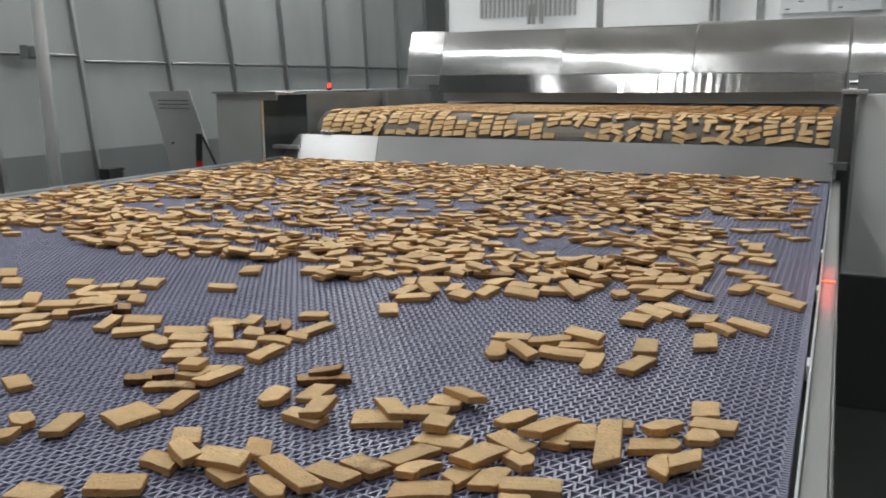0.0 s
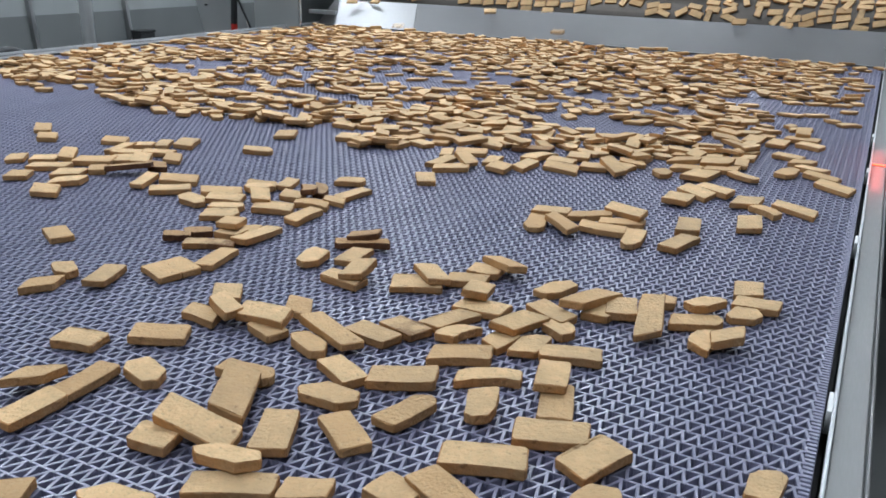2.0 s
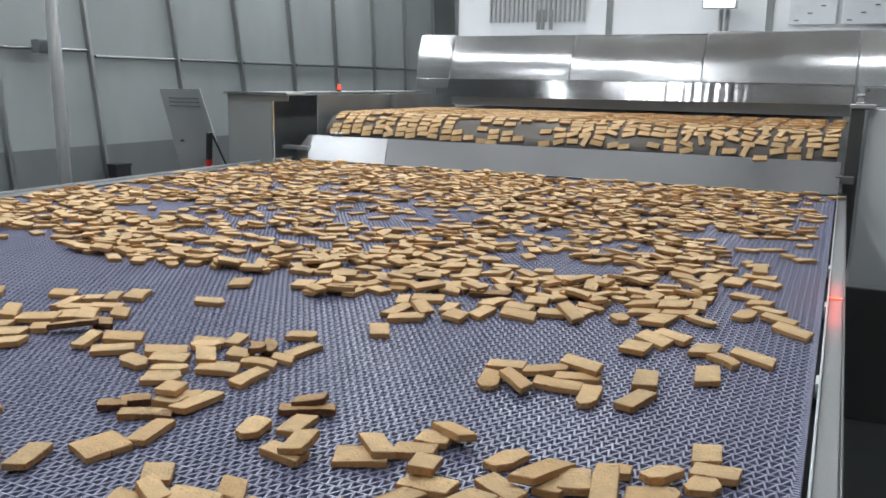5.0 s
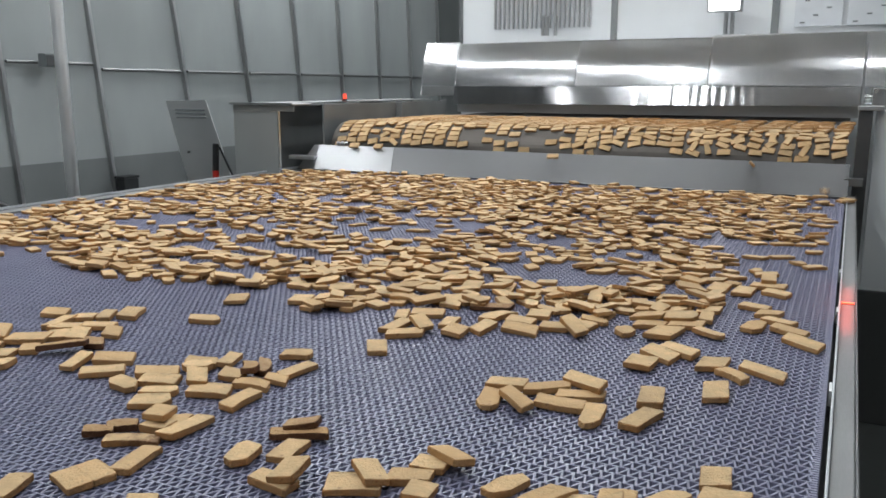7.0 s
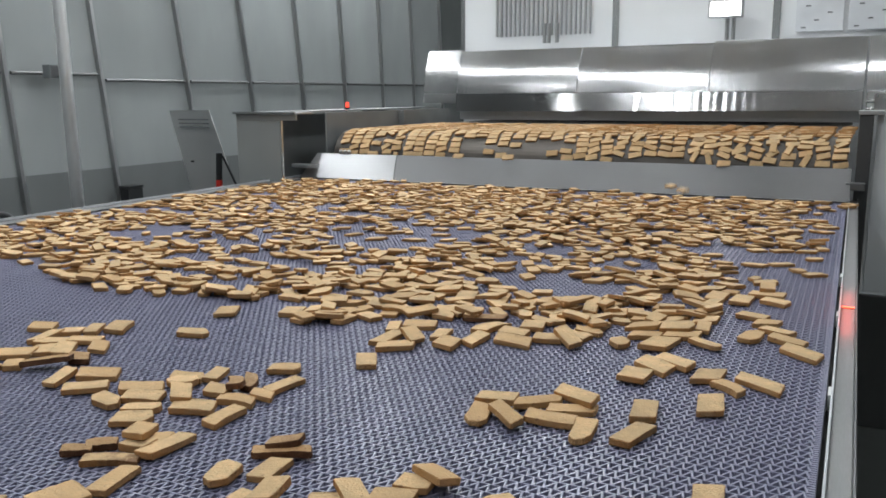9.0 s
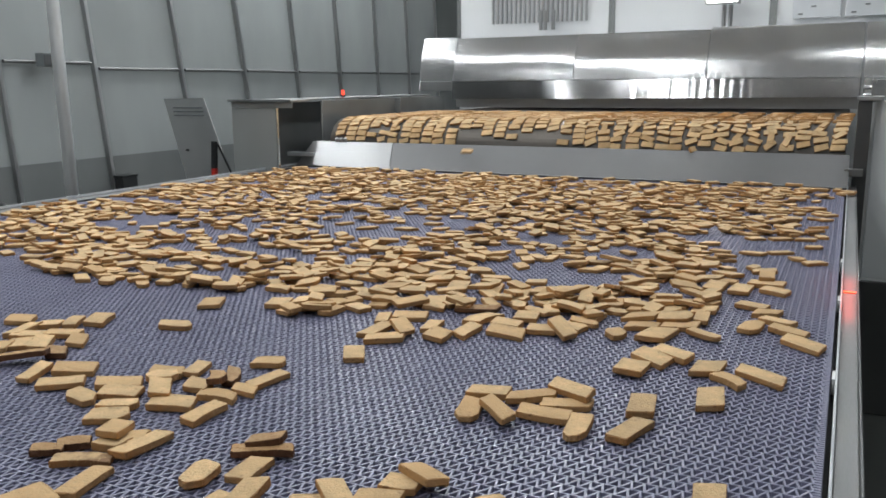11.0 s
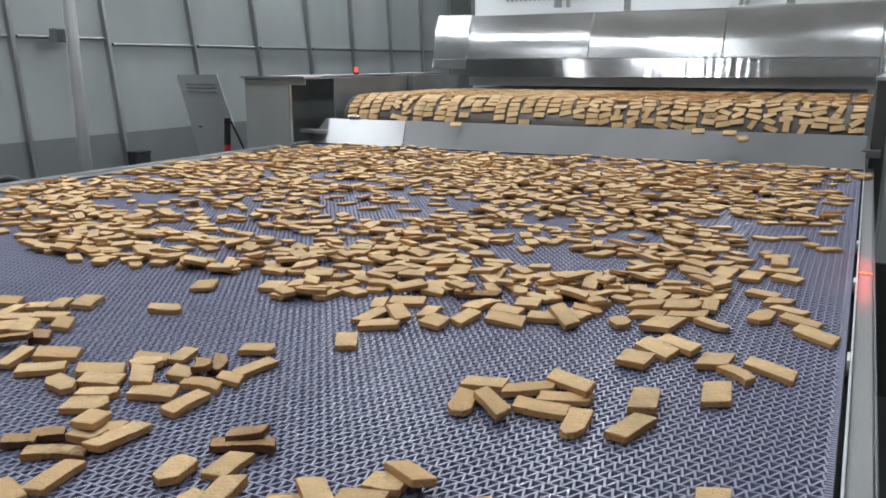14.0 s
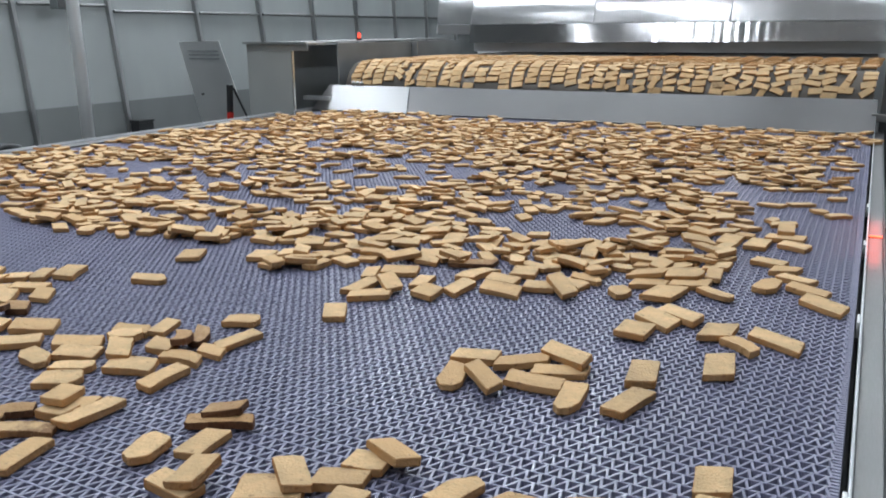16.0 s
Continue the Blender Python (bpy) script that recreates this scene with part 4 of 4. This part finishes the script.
def density(x, y):
    """How thickly the belt is strewn, 0 to 1."""
    if y < edge_at(x):
        return 0.45 if -2.2 < x < -0.45 and y > edge_at(x) - 0.45 and y > 3.15 else 0.0
    d = 0.54 + 0.85 * noise.noise(Vector((x * 1.4, y * 2.4, 3.7))) + 0.5 * noise.noise(Vector((x * 3.1, y * 4.3, 8.1)))
    if y > 6.5:
        d += 0.12
    for a, b, w, l in BARE:
        if ((x - a) / w) ** 2 + ((y - b) / l) ** 2 < 1:
            d *= 0.1
    if x > -0.9:
        d *= 0.85
    if x > -0.28 and y > 5:
        d *= 0.3
    return d


def strewn():
    for _ in range(12000):
        x, y = rng.uniform(-5.98, -0.08), rng.uniform(3.0, PLATE_Y - 0.05)
        if rng.random() > density(x, y):
            continue
        turn = rng.gauss(0, 36)
        lev = heap.level(x, y, radians(turn))
        if lev > (2 if rng.random() < 0.10 else 1 if rng.random() < 0.36 else 0):
            continue
        placed.append((y, rng.randrange(48), lay(x, y, turn, lev)))


strewn()
placed.sort(key=lambda p: p[0])
for y, k, m in placed[:70]:
    belt_riders.append(rusk(KINDS[k % 12], SHAPE_MESHES[k], m, " on the blue belt", "rusks on the belt"))
riding_stuff.append(joined_rusks("strewn_rusks", "golden rusks strewn over the far part of the blue belt", [(SHAPES[k], m @ Matrix.Diagonal((0.90, 0.90, 0.78, 1)) if y > 5 else m @ Matrix.Diagonal((0.97, 0.95, 0.88, 1))) for y, k, m in placed[70:]]))


# ---- rusks on the oven band ----
BAND_SPEED = 0.027
ARC = DRUM_R * radians(75.5)
far_band, strips, band_strips = [], {}, []
FALL_U = 0.46  # what lies nearer than this leaves the band before the end
# bare patches of the band: across, along at the start, half width, half length
BAND_BARE = [(-3.98, 0.40, 0.19, 0.10), (-3.16, 0.39, 0.22, 0.085), (-3.60, 0.335, 0.12, 0.035), (-3.92, 0.24, 0.12, 0.05), (-3.07, 0.22, 0.14, 0.06), (-1.99, 0.23, 0.34, 0.05), (-4.7, 0.11, 0.25, 0.05), (-2.6, 0.10, 0.32, 0.05), (-5.3, 0.47, 0.13, 0.04), (-1.2, 0.13, 0.18, 0.04), (-3.55, 0.45, 0.09, 0.035)]


def band_pose(x, u, turn, tip=0.0):
    y, z, slope = drum_place(u)
    p = at(x, y, z)
    return pose(p.x, p.y, p.z, slope, 0, 0) @ pose(0, 0, 0.5 * 0.062 * S * abs(math.sin(radians(tip))), tip, 0, turn)


def band_rows():
    r = random.Random(21)
    x = -5.80
    while x < -0.075:
        jumble = x > -3.0 or r.random() < 0.15
        u = 0.018 + r.uniform(0, 0.05)
        drift = r.uniform(-0.02, 0.02)
        while u < 3.2:
            turn = r.gauss(4, 16 if jumble else 5)
            if jumble and r.random() < 0.10:
                turn += 70
            px = x + drift * u + r.uniform(-1, 1) * (0.02 if jumble else 0.008)
            tip = r.uniform(-12, 0) if jumble and r.random() < 0.5 else 0.0
            k = r.randrange(12)
            bare = any(((px - a) / w) ** 2 + ((u - b) / l) ** 2 < 1 for a, b, w, l in BAND_BARE)
            if not bare and r.random() > 0.03:
                if u < FALL_U:
                    ob = rusk(0, BAND_MESHES[k], band_pose(px, u, turn, tip), " on the oven band", "rusks on the oven band")
                    band_riders.append((ob, px, u, turn, tip))
                elif u < ARC + 0.46:
                    strips.setdefault(int((u - FALL_U) / 0.07), []).append((px, u, turn, tip, k))
                else:
                    far_band.append((BAND_SHAPES[k], band_pose(px, u, turn, tip)))
            u += 0.0665 + r.uniform(0, 0.010 if jumble else 0.005)
        x += 0.150 + r.uniform(0, 0.008)


band_rows()
for row, pieces in sorted(strips.items()):
    uc = FALL_U + 0.07 * row + 0.035
    shapes = [(BAND_SHAPES[k], pose(px * S, (u - uc) * S, 0, 0, 0, 0) @ pose(0, 0, 0.013 * abs(math.sin(radians(tip))), tip, 0, turn)) for px, u, turn, tip, k in pieces]
    strip = joined_rusks("rusk_row", "row of golden rusks lying across the oven band", shapes)
    band_strips.append((strip, uc))
far_stuff = joined_rusks("oven_band_rusks", "rows of golden rusks on the flat of the oven band", far_band)

# ---- what moves ----
TRAVEL = [(0.0, 0.0), (2.0, 0.096), (4.0, 0.174), (6.5, 0.268), (8.5, 0.352), (11.0, 0.461), (13.5, 0.577), (16.0, 0.689)]


def travel(t):
    for (a, p), (b, q) in zip(TRAVEL, TRAVEL[1:]):
        if t <= b:
            return p + (q - p) * (t - a) / (b - a)
    return TRAVEL[-1][1]


def motions():
    for ob in [belt] + belt_riders + riding_stuff:
        m = ob.matrix_basis.copy()
        walk(ob, [(t, Matrix.Translation((0, -s * S, 0)) @ m) for t, s in TRAVEL])
    walk(far_stuff, [(t, Matrix.Translation((0, -BAND_SPEED * t * S, 0))) for t in (0.0, 8.0, 16.0)])
    for ob, uc in band_strips:
        walk(ob, [(t, band_pose(0, uc - BAND_SPEED * t, 0)) for t in (0.0, 1.0, 2.0, 3.0, 4.0, 5.0, 6.0, 7.0, 8.0, 9.0, 10.0, 11.0, 12.0, 13.0, 14.0, 15.0, 16.0)])
    chance = random.Random(5)
    for ob, x, u, turn, tip in band_riders:
        leave = max((u - 0.01) / BAND_SPEED + chance.uniform(-0.3, 0.6), 0.1)
        rows = [(t, band_pose(x, u - BAND_SPEED * t, turn, tip)) for t in (0.0, 2.0, 4.0, 6.0, 8.0, 10.0, 12.0, 14.0, 16.0) if t < leave - 0.05]
        if leave < 15.6:
            # it tips over the plate's edge, slides down and rides away on the belt
            y, z, slope = drum_place(max(0.0, u - BAND_SPEED * leave))
            spin, side = chance.uniform(-70, 70), chance.uniform(-0.12, 0.12)
            x1, y1 = x + side, PLATE_Y - 0.07 - chance.uniform(0, 0.10)
            rest = chance.choice((0.004, 0.004, 0.026))
            for dt, f, drop in ((0.0, 0.0, 0.0), (0.12, 0.30, 0.16), (0.24, 0.72, 0.62), (0.32, 1.0, 1.0)):
                hop = 0.05 * math.sin(math.pi * f)
                p = at(x + (x1 - x) * f, y + (y1 - y) * f, z + (rest - z) * drop + hop)
                rows.append((leave + dt, pose(p.x, p.y, p.z, slope * (1 - f), 0, turn + spin * f)))
            last = rows[-1]
            s0 = travel(last[0])
            for t in [t for t, _ in TRAVEL if t > last[0] + 0.2]:
                rows.append((t, Matrix.Translation((0, -(travel(t) - s0) * S, 0)) @ last[1]))
        elif leave < 16.0:
            rows.append((16.0, band_pose(x, u - BAND_SPEED * 16.0, turn, tip)))
        walk(ob, rows)


motions()
